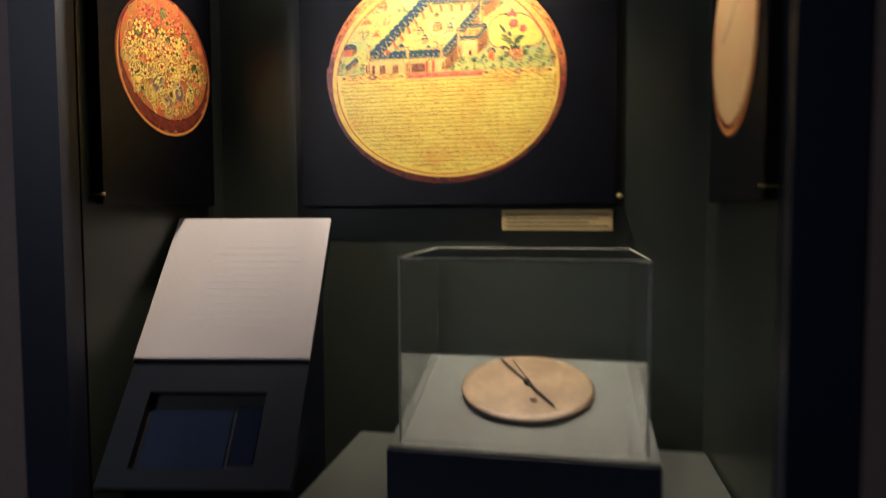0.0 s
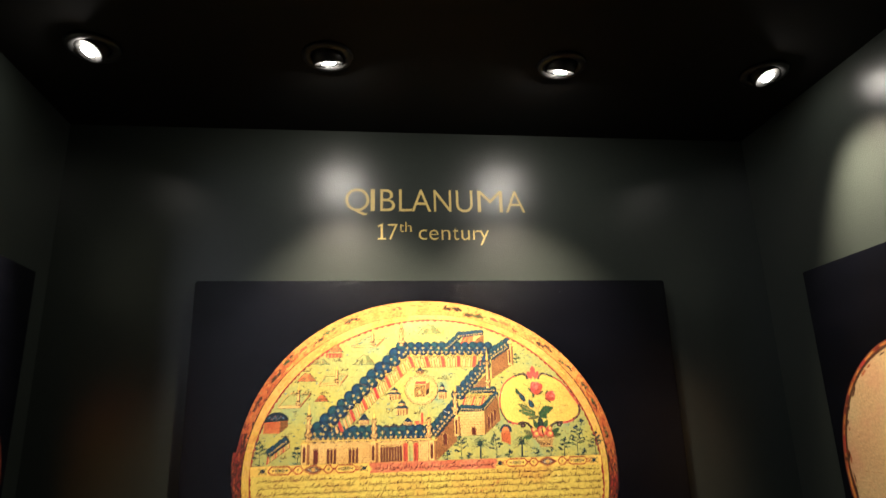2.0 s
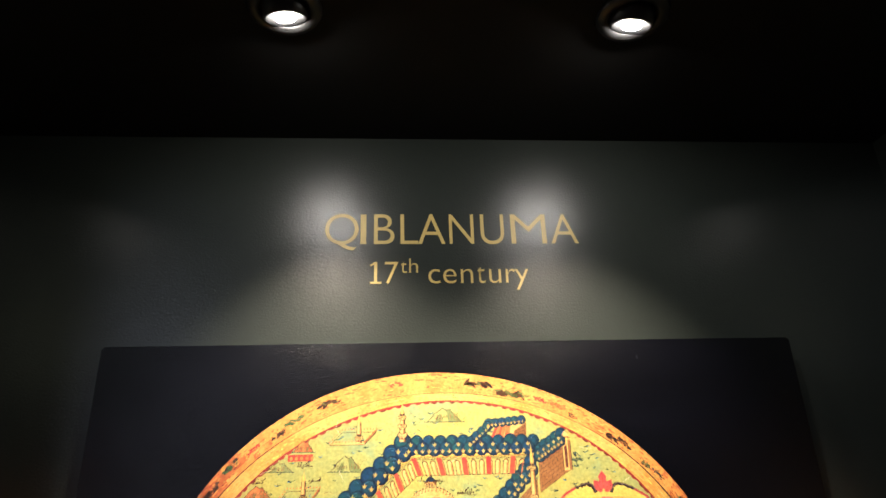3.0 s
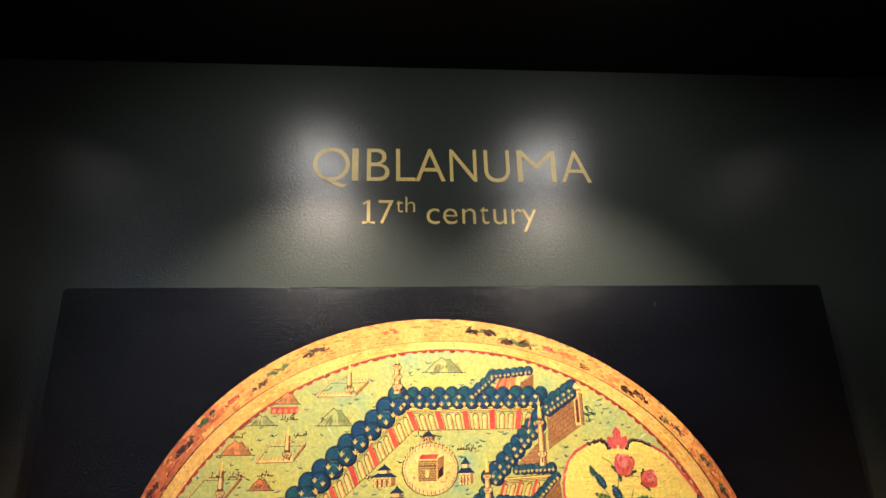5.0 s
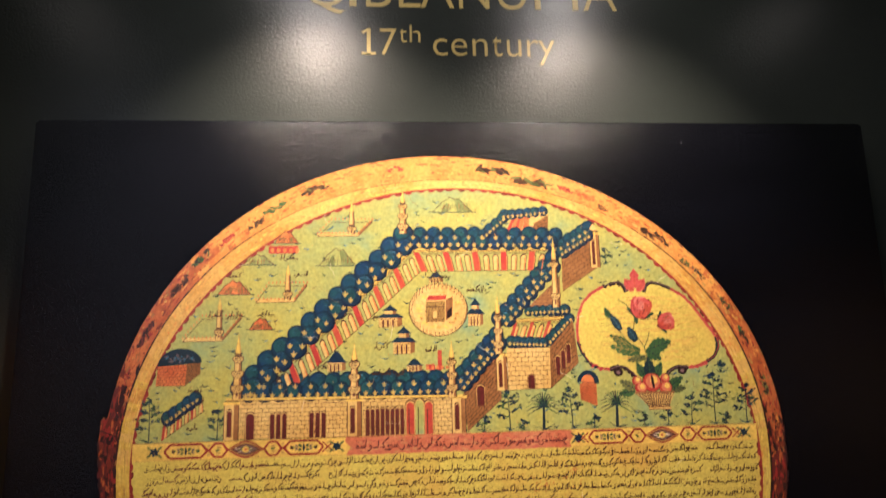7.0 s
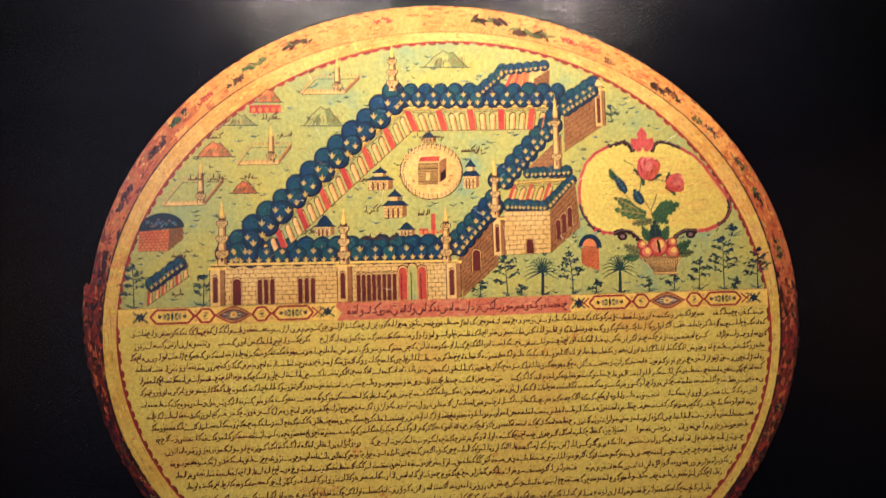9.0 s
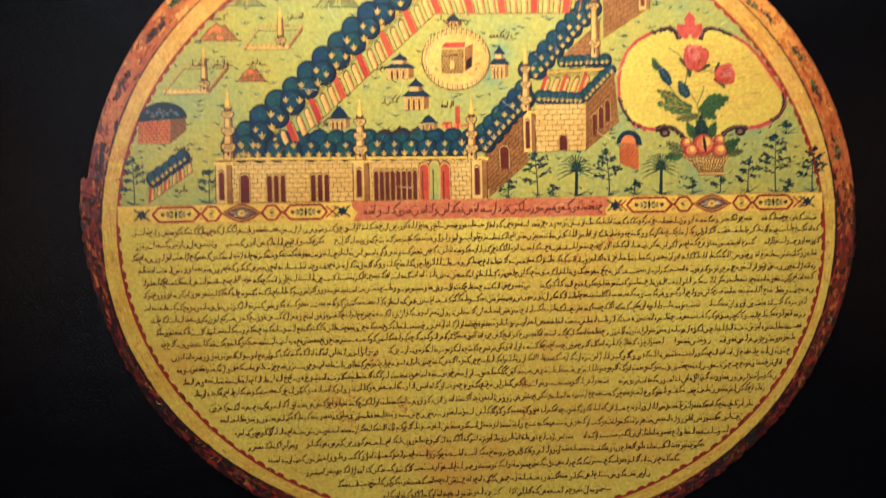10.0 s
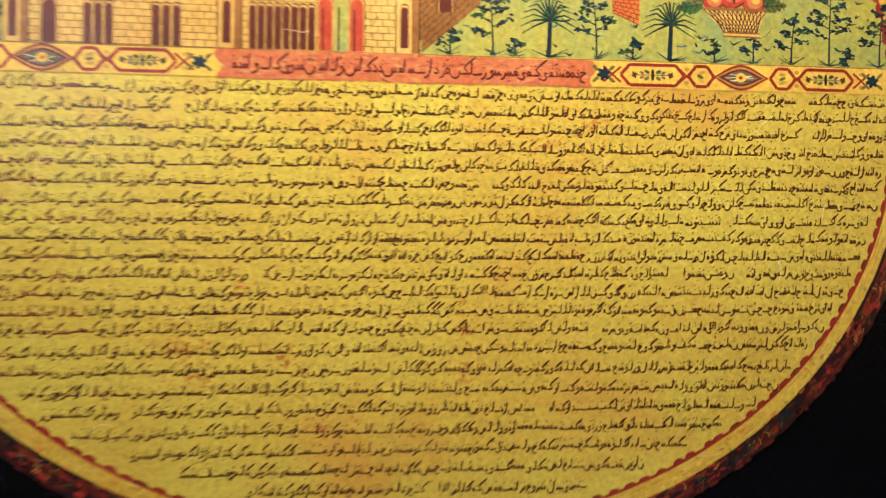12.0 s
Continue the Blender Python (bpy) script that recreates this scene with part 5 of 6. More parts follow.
def knot(c, w):
    """The crossing lines between two frames."""
    for j in (-1, 1):
        s.line([(c - w, zm + j * 0.0052), (c, zm), (c + w, zm - j * 0.0052)], 0.0015, I_RIMRED, 29.3)
        s.oval((c, zm + j * 0.0045), 0.0018, 0.0014, I_OCHRE, 29.4, 0, 8)


def eye(c, w):
    """A pointed medallion with a gold pupil."""
    for grow, rz, mat, lay in ((1.0, 0.0088, I_RIMRED, 30), (0.86, 0.0072, I_OCHRE, 30.3), (0.80, 0.0058, I_MAROON, 30.6), (0.62, 0.0046, I_VIOLET, 30.9), (0.40, 0.0036, I_OLIVE, 31.2)):
        top = [(c + w * grow * (i / 6 - 1), zm + rz * math.sin(math.pi * i / 12) ** 1.3) for i in range(13)]
        s.poly(top + [(p[0], 2 * zm - p[1]) for p in reversed(top[1:-1])], mat, lay)
    for j in range(8):
        s.line([(c + w * rnd.uniform(-0.6, -0.2), zm + rnd.uniform(-0.003, 0.003)), (c + w * rnd.uniform(0.2, 0.6), zm + rnd.uniform(-0.003, 0.003))], 0.0004, rnd.choice([I_PALE, I_DARK, I_LEAF]), 31.4)
    s.oval((c, zm), 0.0038, 0.0032, I_YELLOW, 31.8, 0, 14)
    s.oval((c, zm), 0.0014, 0.0013, I_RED, 32.2, 0, 10)


def navy_flower(c):
    for j in range(6):
        a = radians(60 * j + 15)
        s.oval((c + 0.0026 * math.cos(a), zm + 0.0024 * math.sin(a)), 0.0024, 0.0015, I_INK if j % 2 else I_BLUE, 30, 60 * j + 15, 8)
    for j in (-1, 1):
        for v in (-1, 1):
            s.oval((c + j * 0.0055, zm + v * 0.0038), 0.0030, 0.0012, I_OLIVE, 29.8, j * v * 40, 8)


for a, b in ((-0.317, -0.273), (-0.271, -0.252), (-0.214, -0.196), (-0.193, -0.152), (0.138, 0.182), (0.185, 0.203), (0.243, 0.261), (0.263, 0.303)):
    frame_box(a, b)
for c in (-0.2715, -0.1945, -0.147, 0.132, 0.1838, 0.262, 0.309):
    knot(c, 0.006)
eye(-0.2332, 0.0205)
eye(0.2220, 0.0205)
for c in (-0.1375, 0.1262, 0.3170, -0.3270):
    navy_flower(c)
s.put("border_band", disc, "gold border band with red frames and a salmon title field")

# the rows of writing, too small to read: plain pen strokes
LINES = 23
for row in range(LINES):
    z0 = 1.6714 - 0.0119 * min(row, 13) - 0.0131 * max(0, row - 13)
    lo, hi = reach(z0 - 0.003)
    lo, hi = lo + 0.010, hi - 0.009
    if row >= LINES - 4:
        centre, k = 0.02, (0.94, 0.88, 0.78, 0.55)[row - LINES + 4]
        lo, hi = centre + (lo - centre) * k, centre + (hi - centre) * k
    s = Sheet(PY)
    x, bow = lo + rnd.uniform(0, 0.006), rnd.uniform(-0.0010, 0.0010)
    while x < hi:
        word = min(rnd.uniform(0.005, 0.018), hi - x + 0.002)
        pen_word(s, x, z0 + (x - CI[0]) * 0.004 + bow * math.sin(x * 9) + rnd.uniform(-0.0007, 0.0007), word, 5, 1.0, I_MAROON if x < -0.20 and rnd.random() < 0.3 else I_WRITE)
        x += word + rnd.uniform(0.0004, 0.0018) + (0.010 if rnd.random() < 0.010 else 0)
    s.put("writing_row", disc)
# reddish stains soaked into the paper
s = Sheet(PY)
for c, r in (((-0.147, 1.505), 0.020), ((-0.140, 1.488), 0.014), ((-0.110, 1.545), 0.012), ((0.032, 1.520), 0.016), ((0.090, 1.640), 0.026), ((0.120, 1.655), 0.018), ((0.030, 1.490), 0.012), ((-0.085, 1.500), 0.012), ((-0.060, 1.455), 0.018)):
    for k in range(int(r * 2600)):
        a, q = rnd.uniform(0, 2 * math.pi), r * abs(rnd.gauss(0, 0.55))
        blot(s, (c[0] + 1.5 * q * math.cos(a), c[1] + q * math.sin(a)), rnd.uniform(0.0005, 0.0022), rnd.uniform(0.0004, 0.0012), rnd.uniform(0, 180), rnd.choice([I_STAIN, I_STAIN, I_STAINRED]), 4 + 0.05 * (k % 9), 7)
s.put("paper_stains", disc, "soaked reddish stains on the paper")


# age: fine cracks and dark specks over the whole print
s = Sheet(PY)
for k in range(900):
    t, q = rnd.uniform(0, 2 * math.pi), math.sqrt(rnd.random()) * 0.985
    c = (CI[0] + 0.370 * q * math.cos(t), CI[1] + 0.322 * q * math.sin(t))
    r = rnd.uniform(0.0002, 0.0005)
    s.oval(c, r * rnd.uniform(1, 2.4), r, rnd.choice([I_LINE, I_BRICK, I_STAIN, I_BRICK, I_OCHRE]), 34, rnd.uniform(0, 180), 6)
for k in range(110):
    t, q = rnd.uniform(0, 2 * math.pi), math.sqrt(rnd.random()) * 0.95
    c = (CI[0] + 0.370 * q * math.cos(t), CI[1] + 0.322 * q * math.sin(t))
    d, pts = rnd.uniform(0, 360), [c]
    for j in range(5):
        d += rnd.uniform(-30, 30)
        c = (c[0] + 0.0035 * math.cos(radians(d)), c[1] + 0.0035 * math.sin(radians(d)))
        pts.append(c)
    s.line(pts, 0.0004, rnd.choice([I_PALE, I_LINE, I_BRICK]), 34.5, 0.4)
s.put("wear_marks", disc, "fine cracks and dark specks")

# a few pale scratches on the black canvas
s = Sheet(PY)
for x, z, ln, turn in ((0.2469, 1.3801, 0.0120, 105), (0.2748, 2.0300, 0.0050, 92), (0.2751, 2.0313, 0.0030, 80), (-0.3295, 1.4063, 0.0030, 40)):
    a = radians(turn)
    s.line([(x - ln / 2 * math.cos(a), z - ln / 2 * math.sin(a)), (x + 0.0004, z), (x + ln / 2 * math.cos(a), z + ln / 2 * math.sin(a))], 0.0007, M_SCUFF, 1, 0.5)
s.put("scratches", panel, "pale scratches on the canvas")

# the side panels
def side_panel(label, m, lo, hi, top):
    """A black canvas panel with a round print; returns its disc holder."""
    ob = thing("wall_panel", label, "wall panel", m)
    part("board", box((lo, -0.030, 1.288), (hi, -0.006, top), 0.0015), M_PANEL, ob, "black woven canvas board")
    part("backing_rail", box((lo + 0.06, -0.0055, 1.36), (hi - 0.06, -0.0005, 1.99)), M_BLACK, ob)
    d = new("printed_disc")
    d.parent = ob
    return ob, d


left, ld = side_panel("black canvas panel printed with a floral lacquer lid", pose(-HALF, 0, 0, 0, 0, 90), -0.605, -0.105, 2.0565)
LC, LA, LB = (-0.333, 1.677), 0.215, 0.192
s = Sheet(PY)
s.oval(LC, LA, LB, I_RIM, 1, 0, 90)
s.ring((LC[0], LC[1] - 0.004), LA * 0.97, LB * 0.97, (LC[0], LC[1] - 0.002), LA * 0.95, LB * 0.95, I_RIMHI, 2, 90)
for k in range(60):
    a = rnd.uniform(math.pi * 1.05, math.pi * 1.95)
    s.oval((LC[0] + LA * 0.94 * math.cos(a), LC[1] + LB * 0.93 * math.sin(a)), 0.010, 0.0025, rnd.choice([I_DARK, I_ORANGE, I_LINE]), 3, math.degrees(math.atan2(LB * math.cos(a), -LA * math.sin(a))), 10)
s.put("rim", ld, "worn rust-red rim")
FL, FA, FB = (-0.333, 1.697), 0.200, 0.168
s = Sheet(PY)
s.oval(FL, FA, FB, I_LID, 4, 0, 90)
s.ring(FL, FA, FB, FL, FA * 0.985, FB * 0.985, I_DARK, 6, 90)
s.put("field", ld, "red and orange painted field")


def inside(p, grow=0.9):
    return ((p[0] - FL[0]) / (FA * grow)) ** 2 + ((p[1] - FL[1]) / (FB * grow)) ** 2 < 1


def scroll(s, c, r, turn, way, mat, w, layer, bend=0.36):
    """A curling tendril with a dark edge."""
    pts = []
    for i in range(13):
        a = radians(turn) + way * i * bend
        q = r * (1 - i / 15)
        pts.append((c[0] + q * math.cos(a), c[1] + 1.15 * q * math.sin(a)))
    s.line([(x + 0.0007, z - 0.0010) for x, z in pts], w * 1.5, I_LINE if layer % 3 else I_DARK, layer, 0.35)
    s.line(pts, w, mat, layer + 0.5, 0.3)


def leaf(s, c, length, w, turn, mat, layer):
    """A pointed leaf with a dark edge and a vein."""
    ca, sa = math.cos(radians(turn)), math.sin(radians(turn))
    for k, m in ((1.25, I_DARK), (1.0, mat)):
        side = [(length * u, w * k * math.sin(math.pi * u) ** 0.8) for u in (0.02, 0.2, 0.4, 0.6, 0.8, 0.98)]
        pts = side + [(u, -v) for u, v in reversed(side)]
        s.poly([(c[0] + u * ca - v * sa, c[1] + u * sa + v * ca) for u, v in pts], m, layer + (0.5 if k == 1.0 else 0))
    s.line([c, (c[0] + length * 0.8 * ca, c[1] + length * 0.8 * sa)], 0.0012, I_LINE, layer + 0.8)


# broad blooms low on the lid, then the tendrils and leaves over them
for k in range(120):
    p = (FL[0] + rnd.uniform(-1, 1) * FA, FL[1] + rnd.uniform(-1, 0.4) * FB)
    if inside(p, 0.9):
        s = Sheet(PY)
        r = rnd.uniform(0.010, 0.024)
        s.oval(p, r, r * 0.8, rnd.choice([I_OCHRE, I_ORANGE, I_OCHRE, I_YELLOW]), 6.2 + 0.01 * k, rnd.uniform(0, 180), 12)
        s.put("painted_bloom", ld)
s = Sheet(PY)
for k in range(330):
    p = (FL[0] + rnd.uniform(-1, 1) * FA, FL[1] + rnd.uniform(-1, 1) * FB)
    if inside(p, 0.92):
        low = (p[1] - FL[1]) / FB < rnd.uniform(0.0, 0.8)
        mat = rnd.choice([I_YELLOW, I_YELLOW, I_OCHRE, I_TAN]) if low else rnd.choice([I_ORANGE, I_RED, I_SALMON, I_OCHRE, I_RIMMID])
        scroll(s, p, rnd.uniform(0.012, 0.026), rnd.uniform(0, 360), rnd.choice([-1, 1]), mat, rnd.uniform(0.0030, 0.0056), 8 + k % 7)
s.put("scrolls", ld, "curling painted tendrils with dark edges")
for k in range(105):
    p = (FL[0] + rnd.uniform(-1, 1) * FA, FL[1] + rnd.uniform(-1, 1) * FB)
    if inside(p, 0.86):
        s = Sheet(PY)
        leaf(s, p, rnd.uniform(0.012, 0.024), rnd.uniform(0.003, 0.0055), rnd.uniform(0, 360), rnd.choice([I_OLIVE, I_LEAF, I_LINE, I_RED, I_YELLOW, I_OCHRE]), 15)
        s.put("painted_leaf", ld)
for dx, dz, rx, rz, turn, mat in ((-0.050, -0.070, 0.024, 0.034, 10, I_VIOLET), (0.050, -0.082, 0.021, 0.032, -12, I_VIOLET), (0.000, -0.118, 0.022, 0.014, 0, I_VIOLET), (-0.125, 0.055, 0.018, 0.022, 20, I_OLIVE),
                                  (-0.015, 0.122, 0.014, 0.018, 8, I_OLIVE), (0.082, 0.078, 0.015, 0.020, -15, I_OLIVE), (0.132, -0.005, 0.015, 0.024, 12, I_LEAF), (-0.075, 0.115, 0.022, 0.012, 30, I_RED), (0.055, 0.112, 0.022, 0.012, -30, I_RED)):
    s = Sheet(PY)
    c = (FL[0] + dx, FL[1] + dz)
    for j in range(7):
        a = radians(turn + 360 / 7 * j)
        s.oval((c[0] + rx * 0.62 * math.cos(a), c[1] + rz * 0.62 * math.sin(a)), rx * 0.52, rz * 0.46, I_OCHRE if mat is I_VIOLET else I_LINE, 18 + 0.05 * j, math.degrees(a), 12)
        s.oval((c[0] + rx * 0.50 * math.cos(a), c[1] + rz * 0.50 * math.sin(a)), rx * 0.46, rz * 0.40, mat, 19 + 0.05 * j, math.degrees(a), 12)
    s.oval(c, rx * 0.30, rz * 0.34, I_LINE if mat is not I_VIOLET else I_OCHRE, 20, turn, 14)
    scroll(s, (c[0] + rx * 0.5, c[1]), rx * 0.8, turn, 1, I_OCHRE, 0.0028, 20.5)
    s.put("painted_flower", ld)

# yellow rosettes with red hearts over the tendrils, and pale outlines low on the lid
for row in range(5):
    for col in range(7):
        p = (FL[0] + (col - 3 + (0.5 if row % 2 else 0)) * 0.050 + rnd.uniform(-0.006, 0.006), FL[1] + 0.105 - row * 0.042 + rnd.uniform(-0.005, 0.005))
        if not inside(p, 0.86) or rnd.random() < 0.12:
            continue
        s = Sheet(PY)
        r, turn = rnd.uniform(0.013, 0.018), rnd.uniform(0, 60)
        high = (p[1] - FL[1]) / FB
        petal = I_ORANGE if high > 0.45 else I_YELLOW if high > -0.3 else I_LEMON
        for j in range(6):
            a = radians(turn + 60 * j)
            c = (p[0] + r * 0.72 * math.cos(a), p[1] + r * 0.72 * math.sin(a))
            s.oval(c, r * 0.52, r * 0.36, I_LINE, 21, math.degrees(a), 10)
            s.oval(c, r * 0.42, r * 0.27, petal, 21.6, math.degrees(a), 10)
        s.oval(p, r * 0.48, r * 0.44, I_OLIVE if (row + col) % 3 == 0 else I_RED, 22.2, 0, 12)
        s.oval(p, r * 0.20, r * 0.18, I_DARK, 22.6, 0, 8)
        s.put("painted_rosette", ld)
s = Sheet(PY)
for k in range(46):
    p = (FL[0] + rnd.uniform(-0.75, 0.75) * FA, FL[1] + rnd.uniform(-0.95, -0.15) * FB)
    if inside(p, 0.86):
        scroll(s, p, rnd.uniform(0.014, 0.026), rnd.uniform(0, 360), rnd.choice([-1, 1]), rnd.choice([I_LEMON, I_YELLOW]), rnd.uniform(0.0026, 0.0042), 23 + k % 3)
s.put("pale_scrolls", ld, "pale yellow curling outlines")

right, rd = side_panel("black canvas panel printed with a pale round dial and needle", pose(HALF, 0, 0, 0, 0, -90), 0.165, 0.640, 2.040)
RC, RA, RB = (0.380, 1.662), 0.198, 0.224
s = Sheet(PY)
DC, DA, DB = (RC[0], RC[1] + 0.009), RA * 0.950, RB * 0.918
s.oval(RC, RA, RB, I_RIM, 1, 0, 90)
s.ring((RC[0], RC[1] + 0.001), RA * 0.985, RB * 0.985, (RC[0], RC[1] + 0.006), RA * 0.962, RB * 0.945, I_RIMHI, 2, 90)
for k in range(46):
    a = rnd.uniform(0, 2 * math.pi)
    s.oval((RC[0] + RA * 0.972 * math.cos(a), RC[1] + 0.004 + RB * 0.962 * math.sin(a)), rnd.uniform(0.004, 0.012), 0.0024, rnd.choice([I_RIM, I_RED, I_RIMMID, I_LINE]), 2.6, math.degrees(math.atan2(RB * math.cos(a), -RA * math.sin(a))), 10)
s.ring(DC, DA * 1.008, DB * 1.008, DC, DA * 0.985, DB * 0.985, I_LINE, 4.6, 90)
s.put("rim", rd, "rust and amber rim with a dark inner line")
s = Sheet(PY)
s.oval(DC, DA, DB, I_CREAM, 4, 0, 90)
for k in range(70):
    a = rnd.uniform(0, 2 * math.pi)
    q = rnd.uniform(0.955, 0.985)
    s.oval((DC[0] + DA * q * math.cos(a), DC[1] + DB * q * math.sin(a)), rnd.uniform(0.003, 0.010), rnd.uniform(0.0012, 0.0030), rnd.choice([I_RIMMID, I_LINE, I_RULED, I_OCHRE]), 4.8, math.degrees(math.atan2(DB * math.cos(a), -DA * math.sin(a))), 9)
for k in range(34):
    x = RC[0] + 0.135 * (2 * k / 33 - 1) + rnd.uniform(-0.003, 0.003)
    if rnd.random() < 0.8:
        s.line([(x, RC[1] - 0.045 - rnd.uniform(0, 0.05)), (x, RC[1] - 0.155 + abs(x - RC[0]) * 0.5 + rnd.uniform(0, 0.02))], 0.0008, I_RULED, 5, 0.5)
s.line([(RC[0] - 0.155, RC[1] + 0.001), (RC[0] - 0.04, RC[1] - 0.001)], 0.0009, I_RULED, 5)
s.put("dial", rd, "cream dial with faint ruled lines")
s = Sheet(PY)
ends = [(RC[0] - 0.082, RC[1] + 0.018), (RC[0] - 0.022, RC[1] + 0.049), (RC[0] + 0.058, RC[1] + 0.086)]
s.line(ends, 0.0085, I_NEEDLE, 8, 0.8)
s.poly([(ends[0][0] - 0.016, ends[0][1] - 0.009), (ends[0][0] + 0.006, ends[0][1] - 0.003), (ends[0][0] - 0.002, ends[0][1] + 0.010)], I_NEEDLE, 8.3)
s.line([(RC[0] - 0.022, RC[1] + 0.047), (RC[0] + 0.000, RC[1] + 0.010), (RC[0] + 0.016, RC[1] - 0.030)], 0.0030, I_OCHRE, 7, 0.5)
s.oval((RC[0] - 0.020, RC[1] + 0.046), 0.006, 0.006, I_NEEDLE, 9, 0, 14)
s.put("needle", rd, "dark drawn needle")
s = Sheet(PY)
for r, mat, layer in ((1.10, I_LINE, 8), (1.0, I_PALE, 9)):
    top = [(RC[0] - 0.002 + 0.0225 * r * math.cos(radians(b)), RC[1] + 0.187 + 0.030 * r * math.sin(radians(b)) * (1 if b > 180 else 0.52)) for b in range(0, 360, 15)]
    s.poly(top, mat, layer)
s.put("mirror_spot", rd, "pale spot at the dial's edge")


def standoff(x, z, parent, f=1.0):
    part("standoff", lathe([(0.0, 0.0), (0.007, 0.0), (0.007, 0.030), (0.0085, 0.031), (0.0085, 0.037), (0.0, 0.038)], 20), M_BRASS, parent, "small brass standoff knob", pose(x, -0.0005, z, 90, 0, 0) @ Matrix.Diagonal((f, f, 1, 1)), True)


standoff(0.5215, 1.312, panel)
standoff(-0.6100, 1.312, left, 0.5)
standoff(0.6450, 1.312, right, 0.5)

# the caption plate under the main panel
plate = thing("caption_plate", "beige metal caption plate with small dark writing on the wall", "sign")
part("plate", box((0.173, -0.020, 1.209), (0.504, -0.0005, 1.273), 0.002), M_BRASSPLATE, plate)
for k in range(4):
    part("writing_bar", box((0.185, -0.0208, 1.257 - 0.012 * k), (0.492 - 0.03 * (k % 3), -0.0202, 1.2605 - 0.012 * k)), M_DARKINK, plate)

# the sloping information stand
stand = thing("information_stand", "grey-blue sloping stand with a white text plate and recessed screen", "stand", pose(-0.543, -0.222, 0, 0, 0, 9))
SL_B, SL_T = Vector((0, -0.484, 0.641)), Vector((0, 0.0, 1.244))
SLOPE = (SL_T - SL_B).length
up = (SL_T - SL_B).normalized()
tilt = Matrix.Translation(SL_B) @ Matrix.Rotation(math.atan2(up.z, up.y), 4, "X")
XL, XR = -0.223, 0.229
WP = SLOPE * 0.413


def on_slope(x0, x1, v0, v1, h0, h1, bevel=0.0):
    return box((x0, v0, h0), (x1, v1, h1), bevel)


S0, S1, S2, S3 = 0.045, 0.233, -0.158, 0.135
for lo, hi in (((XL, 0.0, -0.03), (XR, S0, 0.0)), ((XL, S1, -0.03), (XR, SLOPE, 0.0)), ((XL, S0, -0.03), (S2, S1, 0.0)), ((S3, S0, -0.03), (XR, S1, 0.0))):
    part("slab", box(lo, hi), M_STEELBLUE, stand, m=tilt)
part("text_plate", on_slope(XL - 0.001, XR + 0.001, WP, SLOPE + 0.001, 0.0008, 0.009, 0.0015), M_WHITE, stand, "white satin text plate", tilt)
part("screen_well", on_slope(S2, S3, S0, S1, -0.030, -0.024), M_BLACK, stand, m=tilt)
part("screen", on_slope(S2 + 0.010, S3 - 0.078, S0 + 0.006, S1 - 0.040, -0.0236, -0.018, 0.001), M_SCREENBLUE, stand, "dark blue screen", tilt)
part("side_screen", on_slope(S3 - 0.070, S3 - 0.008, S0 + 0.016, S1 - 0.030, -0.0236, -0.018, 0.001), M_SCREEN, stand, "narrow dark screen", tilt)
for k in range(13):
    wide = (0.06 if k == 0 else 0.16 + 0.12 * rnd.random())
    xc = 0.03 + rnd.uniform(-0.015, 0.015)
    part("writing_bar", on_slope(xc - wide / 2, xc + wide / 2, SLOPE - 0.085 - 0.023 * k, SLOPE - 0.082 - 0.023 * k, 0.0092, 0.0096), M_TEXTGREY, stand, m=tilt)
bm = bmesh.new()
prof = [(-0.40, 0.0), (-0.40, 0.70), (-0.06, 1.12), (0.10, 1.12), (0.10, 0.0)]
ends = [[bm.verts.new((x, y, z)) for y, z in prof] for x in (XL + 0.05, XR - 0.05)]
bm.faces.new(ends[0])
bm.faces.new(ends[1][::-1])
for i in range(len(prof)):
    j = (i + 1) % len(prof)
    bm.faces.new((ends[0][i], ends[1][i], ends[1][j], ends[0][j]))
part("pedestal", bm, M_STEELBLUE, stand)

# the low plinth, the sloping block and the acrylic case on it
plinth = thing("plinth", "low grey painted display plinth by the wall", "plinth")
part("body", box((-0.262, -0.734, 0.0), (0.758, -0.086, 0.5495)), M_GREY, plinth)
part("top", box((-0.268, -0.74, 0.55), (0.764, -0.08, 0.575), 0.003), M_GREY, plinth)
block = thing("display_block", "navy display block with a sloping grey top on the plinth", "display block")
VX0, VX1, VY0, VY1, VZ = -0.015, 0.546, -0.55, -0.10, 1.160
Z0F, Z0B = 0.727, 0.832
grade = (Z0B - Z0F) / (VY1 - VY0)


def wedge(x0, x1, y0, y1, z_low, drop):
    """A block whose top follows the slope of the display."""
    bm = bmesh.new()
    vs = []
    for x in (x0, x1):
        for y in (y0, y1):
            for hi in (0, 1):
                zt = Z0F + (y - VY0) * grade - drop
                vs.append(bm.verts.new((x, y, zt if hi else (z_low if z_low is not None else zt - 0.006))))
    bmesh.ops.convex_hull(bm, input=vs)
    bmesh.ops.dissolve_limit(bm, angle_limit=0.01, verts=bm.verts[:], edges=bm.edges[:])
    return bm


part("body", wedge(-0.040, 0.572, -0.574, -0.085, 0.575, 0.0065), M_NAVY, block, "navy painted body")
part("top", wedge(-0.036, 0.568, -0.570, -0.089, None, 0.0), M_GREY, block, "pale grey sloping top")

case = thing("acrylic_case", "clear acrylic display case with bright polished edges", "display case")
T = 0.005


def pane(lo, hi):
    ob = part("pane", box(lo, hi), M_ACRYLIC, case)
    ob.visible_shadow = False
    return ob


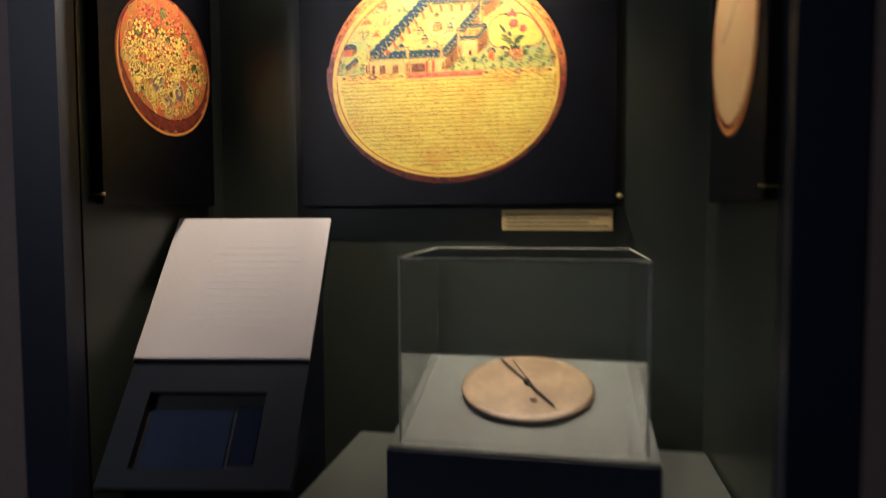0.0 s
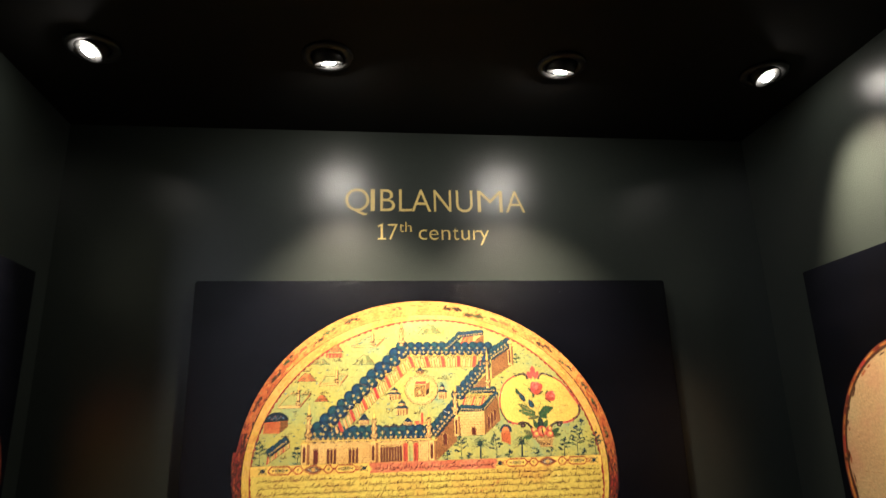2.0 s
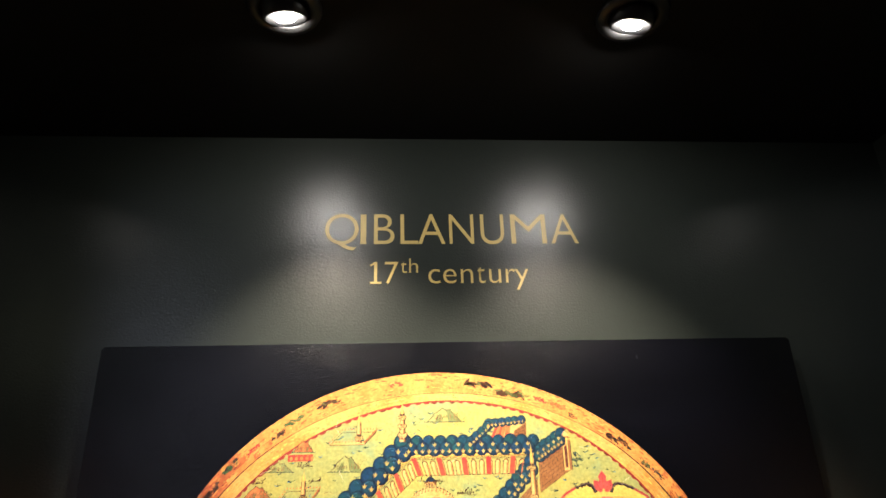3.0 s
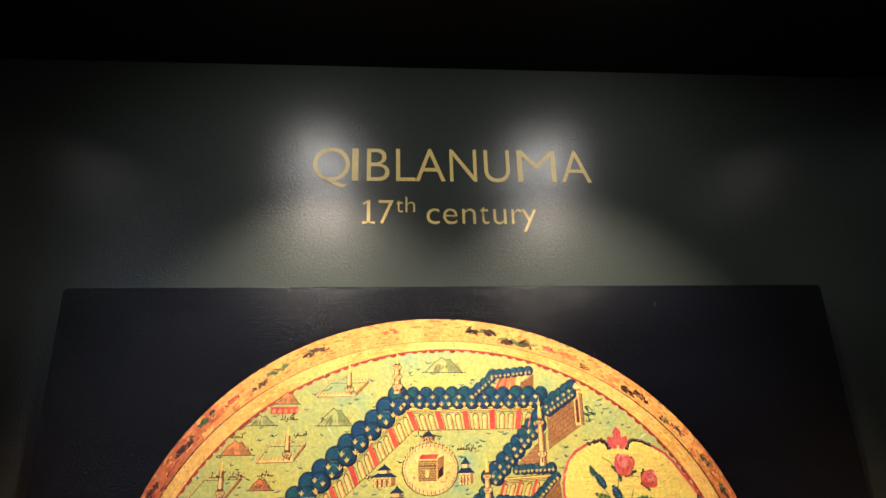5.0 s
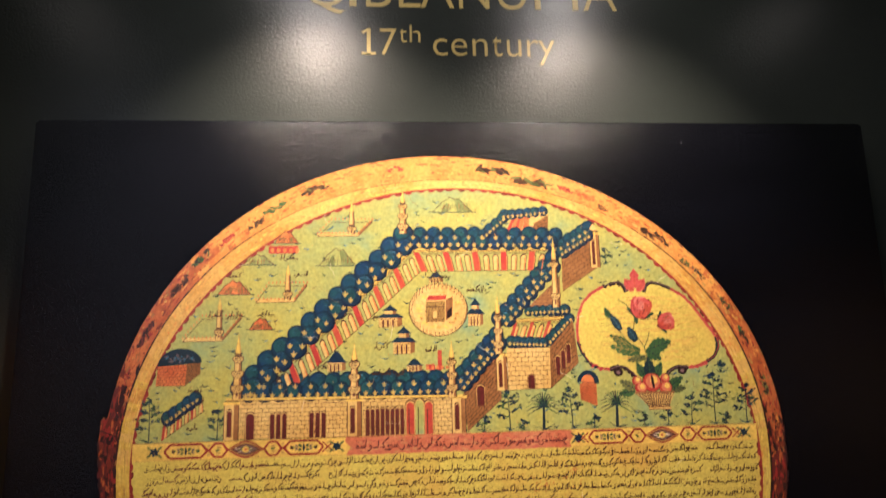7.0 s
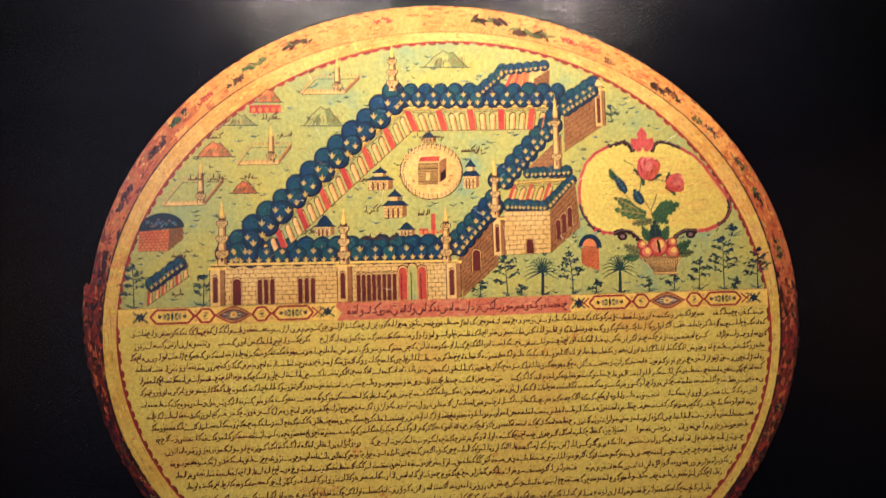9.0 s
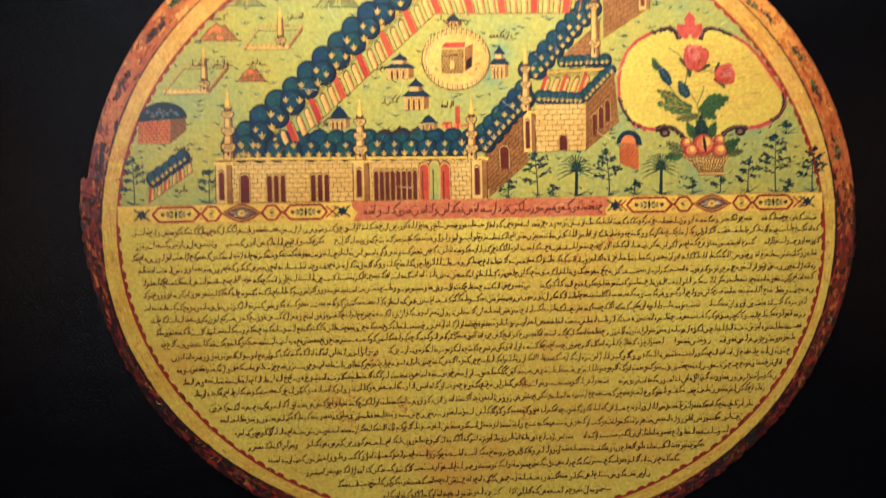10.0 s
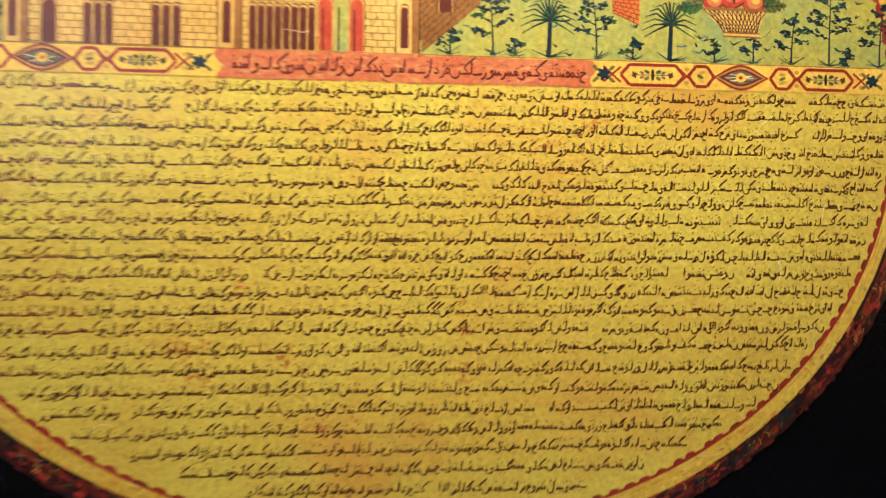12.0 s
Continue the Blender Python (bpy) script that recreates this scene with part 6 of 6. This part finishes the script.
pane((VX0 + T, VY0, Z0F + 0.004), (VX1 - T, VY0 + T, VZ - T))
pane((VX0 + T, VY1 - T, Z0B + 0.002), (VX1 - T, VY1, VZ - T))
pane((VX0, VY0, VZ - T + 0.0002), (VX1, VY1, VZ))
for x in (VX0, VX1 - T):
    bm = bmesh.new()
    vs = [bm.verts.new((x + d, y, z)) for d in (0, T) for y, z in ((VY0 + T + 0.0002, Z0F + 0.006), (VY1 - T - 0.0002, Z0B + 0.002), (VY1 - T - 0.0002, VZ - T), (VY0 + T + 0.0002, VZ - T))]
    bmesh.ops.convex_hull(bm, input=vs)
    part("pane", bm, M_ACRYLIC, case).visible_shadow = False
E_W = 0.0050
for x in (VX0 - 0.0012, VX1 + 0.0012 - E_W):
    for y, z in ((VY0 - 0.0012, Z0F + 0.002), (VY1 + 0.0012 - E_W, Z0B + 0.002)):
        part("edge", box((x, y, z), (x + E_W, y + E_W, VZ + 0.001), 0.0008), M_EDGE, case)
    part("edge", box((x, VY0 + 0.004, VZ - 0.003), (x + E_W, VY1 - 0.004, VZ + 0.0014), 0.0008), M_EDGE, case)
for y in (VY0 - 0.0012, VY1 + 0.0012 - E_W):
    part("edge", box((VX0 + 0.004, y, VZ - 0.003), (VX1 - 0.004, y + E_W, VZ + 0.0014), 0.0008), M_EDGE, case)

dial = thing("wooden_dial", "worn round wooden dial with an iron needle on a sloping display", "instrument",
             Matrix.Translation((0.268, -0.290, Z0F + 0.260 * grade + 0.001)) @ Matrix.Rotation(math.atan(grade), 4, "X"))
part("base", lathe([(0.0, 0.0), (0.166, 0.0), (0.174, 0.006), (0.175, 0.014), (0.173, 0.0165)], 72), M_WOODEDGE, dial, "dark worn edge", smooth=True)
part("face", lathe([(0.173, 0.0165), (0.170, 0.020), (0.150, 0.0215), (0.0, 0.0225)], 72), M_WOOD, dial, "pale worn wooden face", smooth=True)
part("needle", box((-0.150, -0.0035, 0.0265), (0.135, 0.0035, 0.0295), 0.001), M_NEEDLE, dial, "dark iron needle", Matrix.Rotation(radians(-58), 4, "Z"))
part("rule", box((-0.10, -0.0015, 0.0262), (0.06, 0.0015, 0.0282), 0.0005), M_NEEDLE, dial, "thin dark rule", Matrix.Rotation(radians(-66), 4, "Z") @ Matrix.Translation((-0.03, 0.008, 0)))
part("pivot", lathe([(0.0, 0.018), (0.009, 0.018), (0.009, 0.030), (0.005, 0.037), (0.0, 0.039)], 20), M_NEEDLE, dial, smooth=True)
part("stud", lathe([(0.0, 0.018), (0.008, 0.018), (0.007, 0.026), (0.0, 0.028)], 16), M_NEEDLE, dial, m=Matrix.Translation((0.02, -0.085, 0)), smooth=True)
